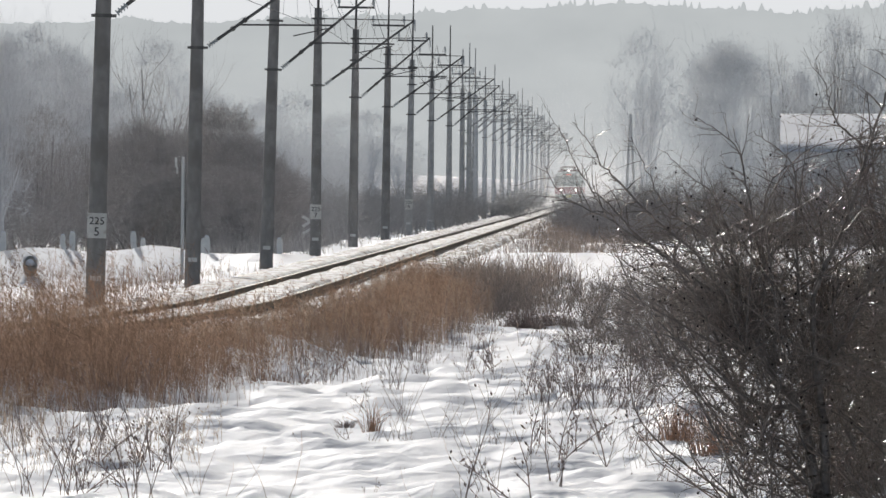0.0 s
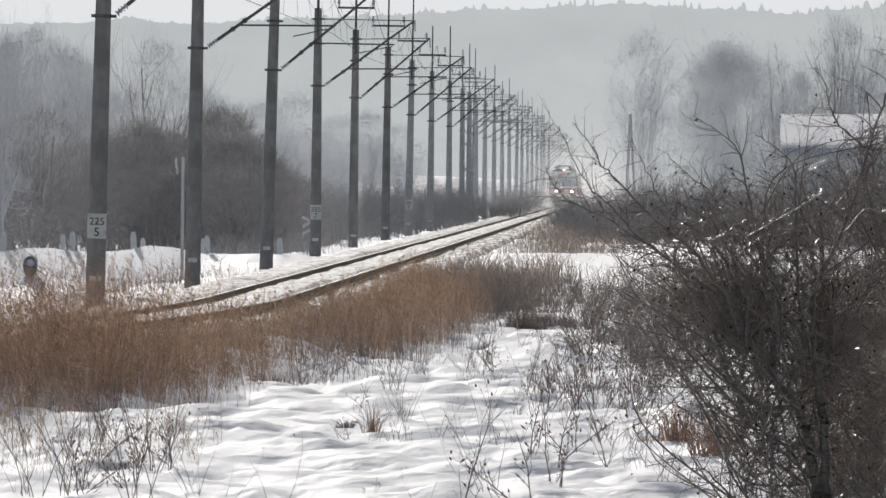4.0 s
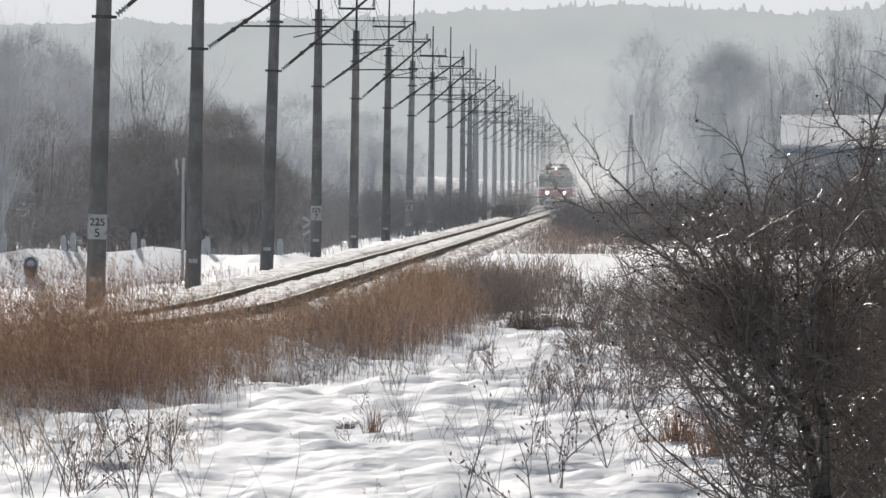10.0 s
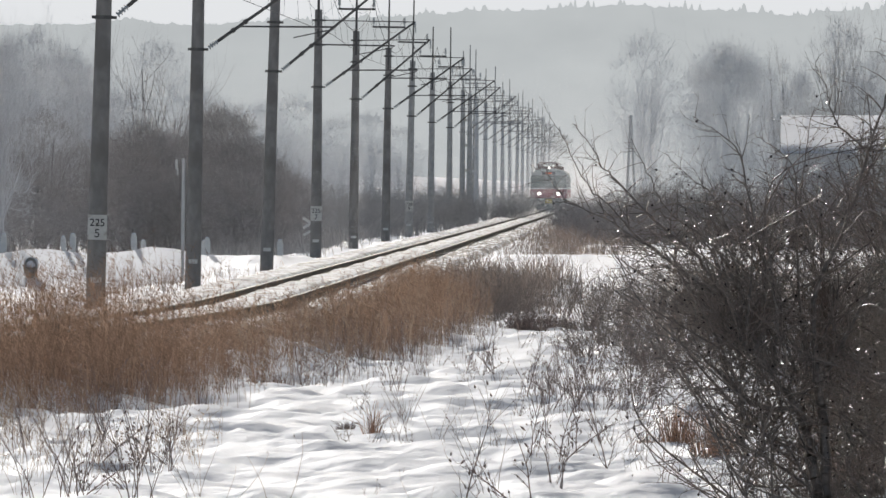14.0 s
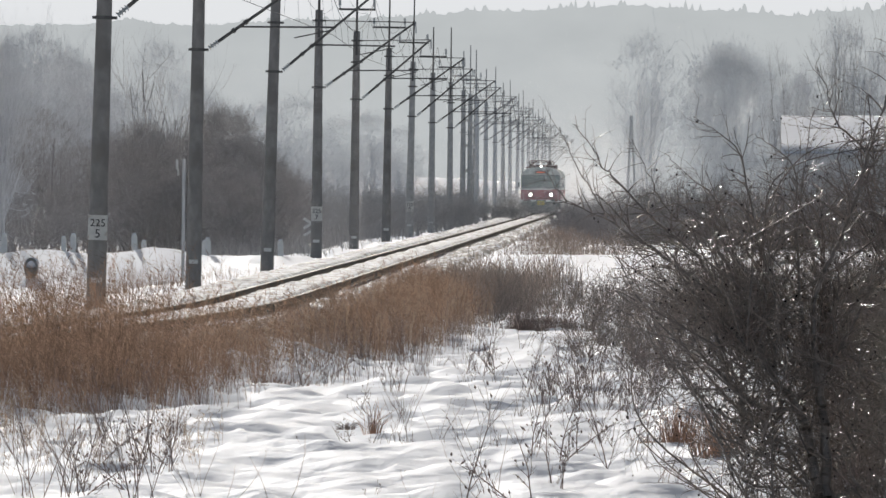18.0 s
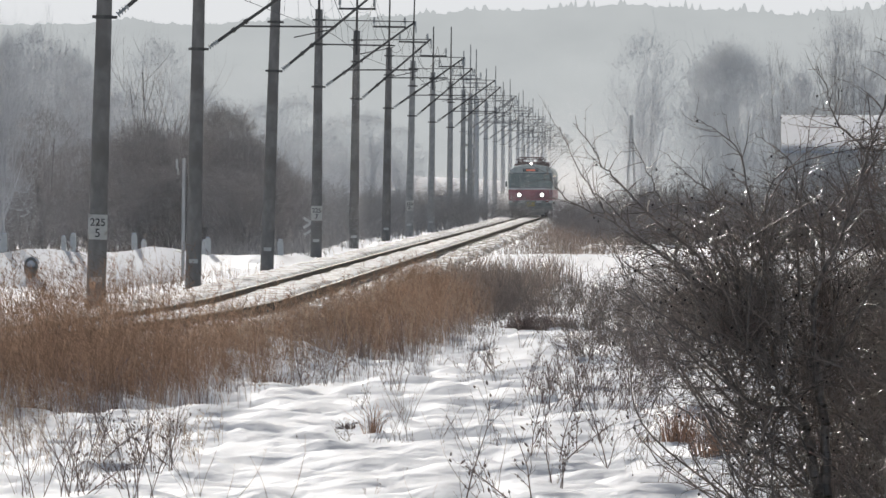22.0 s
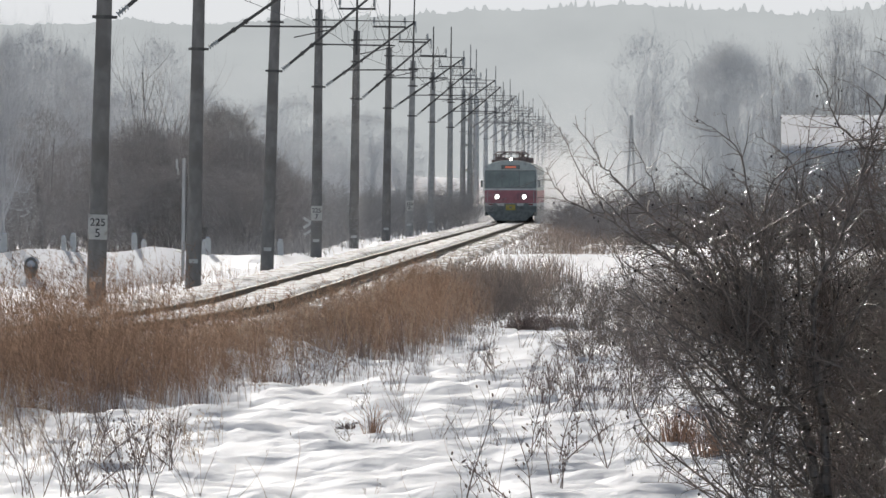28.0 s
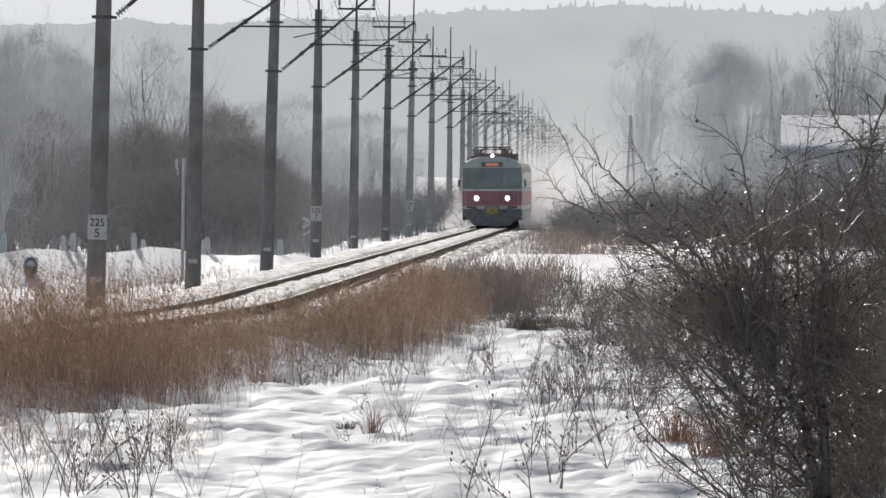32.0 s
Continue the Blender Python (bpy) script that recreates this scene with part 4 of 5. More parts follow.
# ---- grass and weeds ----
def blades(name, n, place, h0, h1, width, material, label, seed, bend=0.25, category="grass", keep=None, head=0.0):
    """Dry blades in three bent pieces, some with a feathery head; place(rng) gives x, y; keep(x, y) thins them into clumps."""
    rng = random.Random(seed)
    vs, fs = [], []
    for _ in range(n):
        x, y = place(rng)
        k = 1.0 if keep is None else keep(x, y)
        if rng.random() > k:
            continue
        z = float(land(x, y, False)) - 0.05
        h = (h0 + (h1 - h0) * rng.random() ** 1.5) * (0.45 + 0.55 * min(1, k))
        a = rng.uniform(0, 6.28)
        wx, wy = math.cos(a) * width, math.sin(a) * width
        b1 = Vector((rng.gauss(0, bend * 0.5), rng.gauss(0, bend * 0.5), 1)).normalized()
        b2 = (b1 + Vector((rng.gauss(0, bend), rng.gauss(0, bend), rng.gauss(0, bend * 0.5)))).normalized()
        b3 = (b2 + Vector((rng.gauss(0, bend * 1.6), rng.gauss(0, bend * 1.6), -0.2))).normalized()
        p = Vector((x, y, z))
        i = len(vs)
        feather = 2.6 if rng.random() < head else 0.5
        for q, w in ((p, 1), (p + b1 * h * 0.4, 0.8), (p + (b1 * 0.4 + b2 * 0.35) * h, 0.65), (p + (b1 * 0.4 + b2 * 0.35 + b3 * 0.13) * h, feather), (p + (b1 * 0.4 + b2 * 0.35 + b3 * 0.28) * h, 0.2)):
            vs += [(q.x - wx * w, q.y - wy * w, q.z), (q.x + wx * w, q.y + wy * w, q.z)]
        fs += [(i + 2 * j, i + 2 * j + 1, i + 2 * j + 3, i + 2 * j + 2) for j in range(4)]
    ob = raw(name, vs, fs, material)
    return tagged(ob, label, category, kind="stuff")


def beside(u0, u1, y0, y1):
    def place(rng):
        y = rng.uniform(y0, y1) + rng.gauss(0, 5)
        return float(track_x(y)) + rng.triangular(u0, u1, u0 + 0.4 * (u1 - u0)) + rng.gauss(0, 0.12), y
    return place


def clump(scale, bias, seed):
    def keep(x, y):
        return float(np.clip(bias + 0.9 * vnoise(np.array(x / scale), np.array(y / (scale * 4)), seed) + 0.4 * vnoise(np.array(x / scale * 3), np.array(y / scale), seed + 1), 0, 1))
    return keep


def plumes(name, n, place, h0, h1, material, label, seed, keep=None, strands=15, bushy=0.72, thick=0.0015):
    """Dead feathery stalks: a thin stem each, with many short fine strands along its upper part."""
    rng = random.Random(seed)
    vs, fs = [], []
    for _ in range(n):
        x, y = place(rng)
        k = 1.0 if keep is None else keep(x, y)
        if rng.random() > k:
            continue
        z = float(land(x, y, False)) - 0.05
        h = (h0 + (h1 - h0) * rng.random() ** 1.3) * (0.5 + 0.5 * min(1, k))
        p = Vector((x, y, z))
        lean = Vector((rng.gauss(0.03, 0.2), rng.gauss(0, 0.2), 1)).normalized()
        nod = (lean + Vector((rng.gauss(0.08, 0.38), rng.gauss(0, 0.3), 0))).normalized()
        mid, top = p + lean * h * 0.6, p + lean * h * 0.6 + nod * h * 0.4
        i = len(vs)
        for q, w in ((p, thick * 1.3), (mid, thick), (top, thick * 0.4)):
            vs += [(q.x - w, q.y, q.z), (q.x + w, q.y, q.z)]
        fs += [(i, i + 1, i + 3, i + 2), (i + 2, i + 3, i + 5, i + 4)]
        for j in range(strands):
            f = 1 - bushy * rng.random() ** 1.4
            q = p + lean * h * f if f < 0.6 else mid + nod * h * (f - 0.6)
            ln = rng.uniform(0.04, 0.17) * (0.5 + h * 0.5) * (1.25 - 0.6 * f)
            dx, dz = rng.gauss(0, 0.75), rng.uniform(0.3, 1.0)
            t = rng.uniform(0.0014, 0.0036)
            i = len(vs)
            vs += [(q.x - t, q.y, q.z), (q.x + t, q.y, q.z + t), (q.x + dx * ln, q.y + rng.gauss(0, 0.4) * ln, q.z + dz * ln)]
            fs.append((i, i + 1, i + 2))
    return tagged(raw(name, vs, fs, material), label, "grass", kind="stuff")


plumes("dry_grass", 12500, beside(1.8, 4.9, 161, 206), 0.5, 1.95, REED, "rust-brown feathery dry grass beside the track", 3, clump(0.25, 0.36, 31), 20)
plumes("dry_grass", 6600, beside(1.7, 3.9, 198, 256), 0.2, 1.0, REED, "thin rust-brown feathery grass beside the track", 5, clump(0.25, 0.34, 33), 20)
plumes("dry_grass", 9500, beside(1.9, 4.3, 238, 335), 0.25, 1.2, REED, "rust-brown feathery dry grass beside the track", 6, clump(0.3, 0.36, 32), 20, thick=0.002)
plumes("dry_grass", 4200, beside(1.9, 4.6, 168, 330), 0.3, 1.2, REED_PALE, "pale straw stalks among the dry grass", 13, clump(0.3, 0.4, 37), 12)
plumes("dry_grass", 450, lambda r: (r.uniform(-5.0, -2.5), r.uniform(150, 172)), 0.2, 0.9, REED_PALE, "thin pale brown stalks over the near snow", 15, clump(0.5, 0.5, 42), 14, 0.7)
plumes("dry_scrub", 1300, beside(-6.5, -2.4, 260, 420), 0.12, 0.5, SCRUB, "low brown grass around the mast feet", 16, clump(0.7, 0.3, 43), 14, 0.8, 0.002)
blades("dry_stalks", 9000, beside(2.2, 5.0, 168, 330), 0.2, 1.1, 0.003, WEED, "dark bare stalks among the dry grass", 12, keep=clump(0.3, 0.25, 35), bend=0.16)
blades("dry_scrub", 8000, beside(2.4, 6.0, 330, 405), 0.3, 1.4, 0.008, SCRUB, "grey-brown dry scrub beside the track", 4, keep=clump(0.9, 0.3, 34), bend=0.4)
blades("dry_scrub", 5000, beside(-8.5, -2.2, 240, 400), 0.15, 0.85, 0.006, SCRUB, "sparse dry grass around the masts", 8, keep=clump(0.7, 0.3, 36))
blades("dry_scrub", 9000, lambda r: (r.gauss(6.5, 2.5), r.uniform(290, 425)), 0.2, 1.1, 0.008, SCRUB, "grey dry scrub at the field's edge", 9, keep=clump(1.2, 0.2, 38), bend=0.4)
blades("dry_scrub", 14000, beside(-9.0, -2.5, 478, 1000), 0.4, 1.5, 0.011, SCRUB_PALE, "grey scrub around the far masts, paled for haze", 14, keep=clump(1.2, 0.55, 41), bend=0.35)
blades("dry_scrub", 16000, beside(2.2, 8, 470, 900), 0.3, 1.1, 0.007, SCRUB, "grey-brown dry scrub beyond the road", 10, keep=clump(1.2, 0.5, 39), bend=0.45)


def weed(seed, h, label, material=None, stems=5, kids=5, r=0.005):
    rng = random.Random(seed)
    out = [[], [], []]
    for k in range(stems):
        branches(rng, (rng.gauss(0, 0.08), rng.gauss(0, 0.12), -0.06), (rng.gauss(0, 0.35), rng.gauss(0, 0.3), 1), h * rng.uniform(0.55, 1.0), r, 2, out, 0.5, 0.2, kids, 0.4, 0.12, 5, 0.4, 0.65)
    th = empty("dry_weed", pose(0, 0, 0), label, "weed", "dry weeds in the snow")
    for j in range(0, len(out[2]), 5):
        rods("stem", out[2][j:j + 5], material or WEED, th)
    rods("side_shoot", out[1] + out[0], material or WEED, th)["kind"] = "stuff"
    pods = []
    for s in (out[0] + out[1])[3::5]:
        if rng.random() < 0.13:
            t = Vector(s[1])
            w = Vector((rng.gauss(0, 0.006), rng.gauss(0, 0.006), 0.012)) * rng.uniform(0.5, 1.1)
            pods += [(tuple(t - w), tuple(t), 0.002, 0.006), (tuple(t), tuple(t + w), 0.006, 0.001)]
    if pods:
        rods("seed_pod", pods, material or WEED, th, "dark dry seed pods", 5)["kind"] = "stuff"
    return th


WEEDS = [weed(1, 0.8, "tall branched dry weed standing in the snow", stems=3, kids=7), weed(2, 0.55, "bushy dry weed standing in the snow", stems=7, kids=6),
         weed(3, 0.9, "thin bare weed stems bent over the snow", stems=4, kids=3, r=0.004), weed(4, 0.35, "small dry weed poking out of the snow", stems=4, kids=4, r=0.004),
         weed(5, 1.0, "thin pale grass stalks swaying over the snow", SCRUB, stems=2, kids=1, r=0.0035)]
SWAYING = []


def sow():
    rng = random.Random(77)
    used = set()
    spots = []
    for px, py, kind, s in ((690, 700, 1, 1.0), (880, 885, 4, 0.9), (850, 860, 2, 1.1), (600, 775, 3, 1.0), (655, 880, 3, 0.6), (540, 690, 1, 0.8), (570, 680, 1, 0.9),
                            (970, 720, 1, 1.0), (1010, 710, 1, 1.1), (1050, 720, 1, 1.2), (1090, 730, 1, 1.1), (1060, 800, 2, 0.8), (960, 800, 2, 0.9), (1130, 820, 2, 0.8), (1190, 870, 2, 1.0)):
        spots.append((px, py, kind, s))
    for px, s in ((40, 1.5), (130, 1.7), (170, 2.0), (250, 1.5), (888, 1.3)):
        spots.append((px, 900, 0 if px in (170, 888) else 2, s * 0.85))
    spots += [(466, 900, 4, 1.15), (330, 890, 4, 0.9), (395, 885, 4, 0.8), (770, 890, 4, 0.7)]
    for _ in range(70):      # grey weeds towards the bush
        spots.append((rng.uniform(930, 1190), rng.uniform(610, 735), rng.choice((0, 1, 2, 2)), rng.uniform(0.5, 1.0)))
    for _ in range(70):      # behind, along the grass
        spots.append((rng.uniform(520, 900), rng.uniform(590, 690), rng.choice((0, 1, 2, 3)), rng.uniform(0.5, 0.9)))
    for _ in range(26):
        spots.append((rng.uniform(650, 1150), rng.uniform(690, 870), rng.choice((2, 2, 3, 0)), rng.uniform(0.5, 1.0)))
    for _ in range(20):      # left foreground
        spots.append((rng.uniform(-20, 330), rng.uniform(760, 880), rng.choice((2, 0, 2, 3)), rng.uniform(0.6, 1.2)))
    for px, py, kind, s in spots:
        p = foot(px, py)
        m = pose(p.x, p.y, p.z, 0, 0, rng.uniform(0, 360)) @ Matrix.Scale(s, 4)
        if kind in used:
            ob = copy_thing(WEEDS[kind], m)
        else:
            used.add(kind)
            ob = WEEDS[kind]
            ob.matrix_basis = m
        if kind == 4 or py == 900:
            SWAYING.append((ob, ob.matrix_basis.copy(), 3.5 if kind == 4 else 1.4, rng.uniform(0, 6)))


sow()


def tussock(px, py, n, h, spread, label, material, seed):
    p = foot(px, py)
    rng = random.Random(seed)
    segs = []
    for _ in range(n):
        a, t = rng.uniform(0, 6.28), rng.random() ** 0.7
        q = Vector((p.x + math.cos(a) * spread * t * 0.6, p.y + math.sin(a) * spread * t, p.z - 0.04))
        d = Vector((math.cos(a) * 0.25 * t + rng.gauss(0, 0.13), rng.gauss(0, 0.2), 1)).normalized() * h * rng.uniform(0.4, 1)
        mid = q + d * 0.6
        tip = mid + Vector((d.x * 0.9 + rng.gauss(0, 0.04), d.y, d.z * 0.3))
        segs += [(tuple(q), tuple(mid), 0.004, 0.003), (tuple(mid), tuple(tip), 0.003, 0.0012)]
    th = empty("grass_tussock", pose(*p), label, "grass", "grass tussocks in the snow")
    segs = [(tuple(Vector(a) - p), tuple(Vector(b) - p), r, s) for a, b, r, s in segs]
    rods("blade_mass", segs, material, th)["kind"] = "stuff"


tussock(658, 768, 50, 0.55, 0.13, "tan tuft of dry grass poking through snow", RUSTY, 1)
tussock(612, 762, 70, 0.2, 0.16, "low dark tuft of flattened grass", WEED, 2)
tussock(630, 766, 60, 0.12, 0.2, "low dark tuft of flattened grass", WEED, 22)
lb = tree("low_bush", 930, 299, 532, 0.85, 0.008, 511, "low dense brown bush in the snow", WEED, levels=2, spread=0.6, lift=0.08, kids=10, ratio=0.6, stems=34,
          fan=0.7, category="shrub", group="low bushes at the field's edge", wobble=0.25, thin=0.7, tip=0.5, first=0.6)
repeat(lb, [(918, 300, 545), (945, 301, 548), (985, 302, 535), (1005, 303, 545), (965, 310, 540)], 23)
tussock(1200, 800, 130, 0.6, 0.3, "rusty dry grass tuft under the bush", RUSTY, 4)
tussock(1150, 795, 70, 0.3, 0.2, "rusty dry grass tuft under the bush", RUSTY, 5)
tussock(1265, 815, 150, 0.6, 0.4, "rusty dry grass tuft under the bush", RUSTY, 6)
tussock(60, 745, 120, 0.3, 0.5, "trampled dry grass at the edge of the snow", REED, 7)
tussock(480, 690, 100, 0.3, 0.5, "dry grass tuft at the edge of the snow", REED, 8)


# ---- train ----
# train paints are paled, distance haze put into their colours
PAINT_GREY = mat("pale_paint", (0.66, 0.705, 0.685), 0.7, scale=3, vary=0.12, bump=0.05, alt=(0.33, 0.36, 0.36), alt_scale=1.5, alt_at=0.6)
PAINT_RED = mat("red_paint", (0.58, 0.25, 0.285), 0.45, scale=3, vary=0.15, bump=0.05, alt=(0.42, 0.21, 0.24), alt_scale=1.5, alt_at=0.6)
PAINT_LIGHT = mat("light_stripe_paint", (0.82, 0.83, 0.83), 0.5, scale=3, vary=0.1, bump=0.05, alt=(0.6, 0.59, 0.57), alt_scale=2, alt_at=0.6)
ROOF = mat("grimy_roof", (0.3, 0.235, 0.22), 0.8, scale=4, vary=0.3)
YELLOW = mat("yellow_plate", (0.62, 0.5, 0.14), 0.5, vary=0.15, bump=0)
RED_LENS = mat("red_lens", (0.3, 0.05, 0.05), 0.25, vary=0.1, bump=0)
LAMP = glow("headlamp_light", (1.0, 0.93, 0.85), 7)
SIGNLIGHT = glow("display_light", (0.9, 0.25, 0.15), 0.4)


def coach(th, y0, y1, front):
    """One coach body between y0 and y1 in train space (the front is at y0)."""
    prof = [(-1.28, 0.72), (-1.47, 0.95), (-1.48, 2.6), (-1.47, 3.0), (-1.36, 3.28), (-1.05, 3.47), (-0.6, 3.58), (0, 3.62)]
    prof = prof + [(-x, z) for x, z in prof[-2::-1]]
    rows = [(y0, 0.985, 0.78), (y0 + 0.06, 1.0, 0.86), (y0 + 0.25, 1.0, 0.92), (y1, 1, 0.92)] if front else [(y0, 1, 0.92), (y1, 1, 0.92)]
    vs, fs, n = [], [], len(prof)
    for y, sx, sz in rows:
        vs += [(x * sx, y, z if z < 2.9 else 2.9 + (z - 2.9) * sz) for x, z in prof]
    for i in range(len(rows) - 1):
        fs += [(i * n + k, i * n + (k + 1) % n, (i + 1) * n + (k + 1) % n, (i + 1) * n + k) for k in range(n)]
    fs += [tuple(range(n))[::-1], tuple(range(len(vs) - n, len(vs)))]
    body = raw("coach_body", vs, fs, PAINT_GREY, th, "pale grey-green coach body")
    for s in (-1, 1):
        for name, m, z0, z1 in (("side_band", PAINT_RED, 1.12, 1.84), ("side_stripe", PAINT_LIGHT, 0.95, 1.115)):
            bm = bmesh.new()
            box(bm, (s * 1.47 if s > 0 else -1.492, y0 + 0.25, z0), (1.492 if s > 0 else -1.47, y1 - 0.02, z1))
            part(name, bm, m, body)
        bm = bmesh.new()
        box(bm, (s * 1.38 if s > 0 else -1.46, y0 + 0.5, 0.42), (1.46 if s > 0 else -1.38, y1 - 0.3, 0.93), 0.02)
        part("side_skirt", bm, PAINT_DARK, body, "dark green-grey skirt")
        me = None
        for k in range(10):
            y = y0 + 2.0 + k * 1.85
            if me is None:
                bm = bmesh.new()
                box(bm, (-0.02, -0.65, 2.0), (0.02, 0.65, 2.8), 0.012)
                o = part("side_window", bm, GLASS, body)
                me = o.data
            else:
                o = link_mesh("side_window", me, body)
            o.location = (s * 1.48, y, 0)
    for y in (y0 + 3.2, y1 - 3.2):
        bm = bmesh.new()
        box(bm, (-1.1, y - 1.6, 0.35), (1.1, y + 1.6, 0.7), 0.05)
        bogie = part("bogie", bm, PAINT_DARK, th)
        for yy in (y - 1.25, y + 1.25):
            bm = bmesh.new()
            for xx in (-0.75, 0.75):
                rod(bm, (xx - 0.07, yy, 0.46), (xx + 0.07, yy, 0.46), 0.46, 0.46, 20)
            rod(bm, (-0.75, yy, 0.46), (0.75, yy, 0.46), 0.08)
            part("wheelset", bm, RUST, bogie)


def train():
    th = empty("electric_train", pose(0, 0, 0), "grey and dark red electric train with three lit headlamps", "train")
    for k in range(3):
        coach(th, k * 21.6, k * 21.6 + 21.0, k == 0)
    f = -0.014

    def slab(name, m, x0, x1, z0, z1, y0=f, y1=0.05, label="", bevel=0.008, parent=th):
        bm = bmesh.new()
        box(bm, (x0, y0, z0), (x1, y1, z1), bevel)
        return part(name, bm, m, parent, label)
    slab("front_band", PAINT_RED, -1.45, 1.45, 1.14, 1.86, label="dark red front band")
    slab("front_stripe", PAINT_LIGHT, -1.45, 1.45, 1.865, 1.95, label="pale stripe under the windscreen")
    slab("front_stripe", PAINT_LIGHT, -1.45, 1.45, 0.93, 1.135, label="pale stripe above the skirt")
    frame_ = slab("window_surround", PAINT_DARK, -1.43, 1.43, 1.98, 2.98, -0.012, 0.04, "dark windscreen surround")
    for x0, x1 in ((-1.39, -0.5), (-0.46, 0.46), (0.5, 1.39)):
        slab("windscreen", GLASS, x0, x1, 2.03, 2.93, -0.022, 0.03, parent=frame_)
    for x0, z0 in ((-0.95, 2.05), (0.1, 2.05)):
        bm = bmesh.new()
        rod(bm, (x0, -0.035, z0), (x0 + 0.3, -0.035, z0 + 0.5), 0.012)
        part("wiper", bm, PAINT_DARK, frame_)
    db = slab("display_box", PAINT_DARK, -0.52, 0.52, 3.06, 3.28, -0.03, 0.3)
    slab("destination_display", SIGNLIGHT, -0.3, 0.3, 3.11, 3.22, -0.04, 0.0, "glowing orange display", parent=db)
    # skirt with cut-off lower corners
    pr = [(-1.44, 0.98), (-1.44, 0.72), (-0.88, 0.16), (0.88, 0.16), (1.44, 0.72), (1.44, 0.98)]
    vs = [(x, -0.04, z) for x, z in pr] + [(x, 0.5, z) for x, z in pr]
    raw("skirt", vs, [(0, 1, 2, 3, 4, 5)[::-1], (6, 7, 8, 9, 10, 11)] + [(k, (k + 1) % 6, 6 + (k + 1) % 6, 6 + k) for k in range(6)], PAINT_DARK, th, "dark snowplough skirt")
    for x in (-0.88, 0.88):
        bm = bmesh.new()
        rod(bm, (x, -0.3, 0.98), (x, 0.0, 0.98), 0.07, 0.1, 12)
        rod(bm, (x, -0.34, 0.98), (x, -0.3, 0.98), 0.17, 0.17, 16)
        part("buffer", bm, PAINT_DARK, th)
    nb = slab("number_board", PAINT_DARK, -0.36, 0.36, 0.68, 1.12, -0.07, 0.0, "dark frame of the yellow plate")
    plate = slab("plate", YELLOW, -0.27, 0.27, 0.74, 1.06, -0.085, -0.05, "yellow plate with a dark bar", parent=nb)
    slab("front_bar", PAINT_DARK, -0.07, 0.07, 0.85, 0.95, -0.09, -0.06, parent=nb)
    for x, z, r in ((-0.76, 1.5, 0.12), (0.76, 1.5, 0.12), (0.02, 3.6, 0.085)):
        bm = bmesh.new()
        rod(bm, (x, -0.05, z), (x, 0.14, z), r + 0.05, r + 0.05, 18)
        hs = part("headlamp", bm, PAINT_DARK, th, "round headlamp in a dark housing")
        bm = bmesh.new()
        bmesh.ops.create_uvsphere(bm, u_segments=18, v_segments=10, radius=r, matrix=Matrix.Translation((x, -0.05, z)) @ Matrix.Diagonal((1, 0.4, 1, 1)))
        part("lens", bm, LAMP, hs, "glowing white lens", True)
    bm = bmesh.new()
    bmesh.ops.create_uvsphere(bm, u_segments=12, v_segments=8, radius=0.08, matrix=Matrix.Translation((-1.36, 0.02, 3.2)))
    part("corner_lamp", bm, PORCELAIN, th, "small pale lamp at the roof corner", True)
    for s in (-1, 1):
        bm = bmesh.new()
        box(bm, (s * 1.62 - 0.06, -0.06, 2.05), (s * 1.62 + 0.06, 0.06, 2.42), 0.02)
        rod(bm, (s * 1.42, 0.1, 2.38), (s * 1.56, 0.02, 2.38), 0.015)
        part("side_mirror", bm, PAINT_DARK, th)
    # roof gear and pantographs on the middle coach
    for x0, x1, y in ((-0.8, -0.4, 3.5), (0.4, 0.85, 3.6), (-1.0, -0.4, 23), (0.4, 1.1, 25), (-0.9, 0.9, 34)):
        bm = bmesh.new()
        box(bm, (x0, y, 3.4), (x1, y + 1.8, 3.74), 0.05)
        part("roof_box", bm, ROOF, th)
    # the raised collector takes the steel paled for haze
    for y0, h, rt, gear in ((5.0, 0.3, 0.035, ROOF), (26.0, 2.05, 0.02, STEEL_FAR)):
        bm = bmesh.new()
        for x in (-0.62, 0.62):
            rod(bm, (x, y0 - 0.9, 3.66), (x, y0 + 0.9, 3.66), 0.03)
            for yy in (y0 - 0.8, y0 + 0.8):
                rod(bm, (x, yy, 3.5), (x, yy, 3.68), 0.05)
        rod(bm, (-0.62, y0, 3.68), (0.62, y0, 3.68), 0.03)
        pn = part("pantograph", bm, ROOF, th, "dark folding current collector")
        for x in (-0.55, 0.55):
            for s in (-1, 1):
                solid_rod("frame_tube", (x, y0 + s * 0.7, 3.7), (x * 1.1, y0 + s * 1.15, 3.7 + h * 0.5), rt, rt, gear, pn)
                solid_rod("frame_tube", (x * 1.1, y0 + s * 1.15, 3.7 + h * 0.5), (x * 0.5, y0 + s * 0.2, 3.7 + h), rt, rt, gear, pn)
        for s in (-0.2, 0.2):
            bm = bmesh.new()
            rod(bm, (-0.75, y0 + s, 3.72 + h), (0.75, y0 + s, 3.72 + h), 0.035)
            rod(bm, (-0.75, y0 + s, 3.72 + h), (-1.0, y0 + s, 3.55 + h), 0.03)
            rod(bm, (0.75, y0 + s, 3.72 + h), (1.0, y0 + s, 3.55 + h), 0.03)
            part("contact_strip", bm, gear, pn)
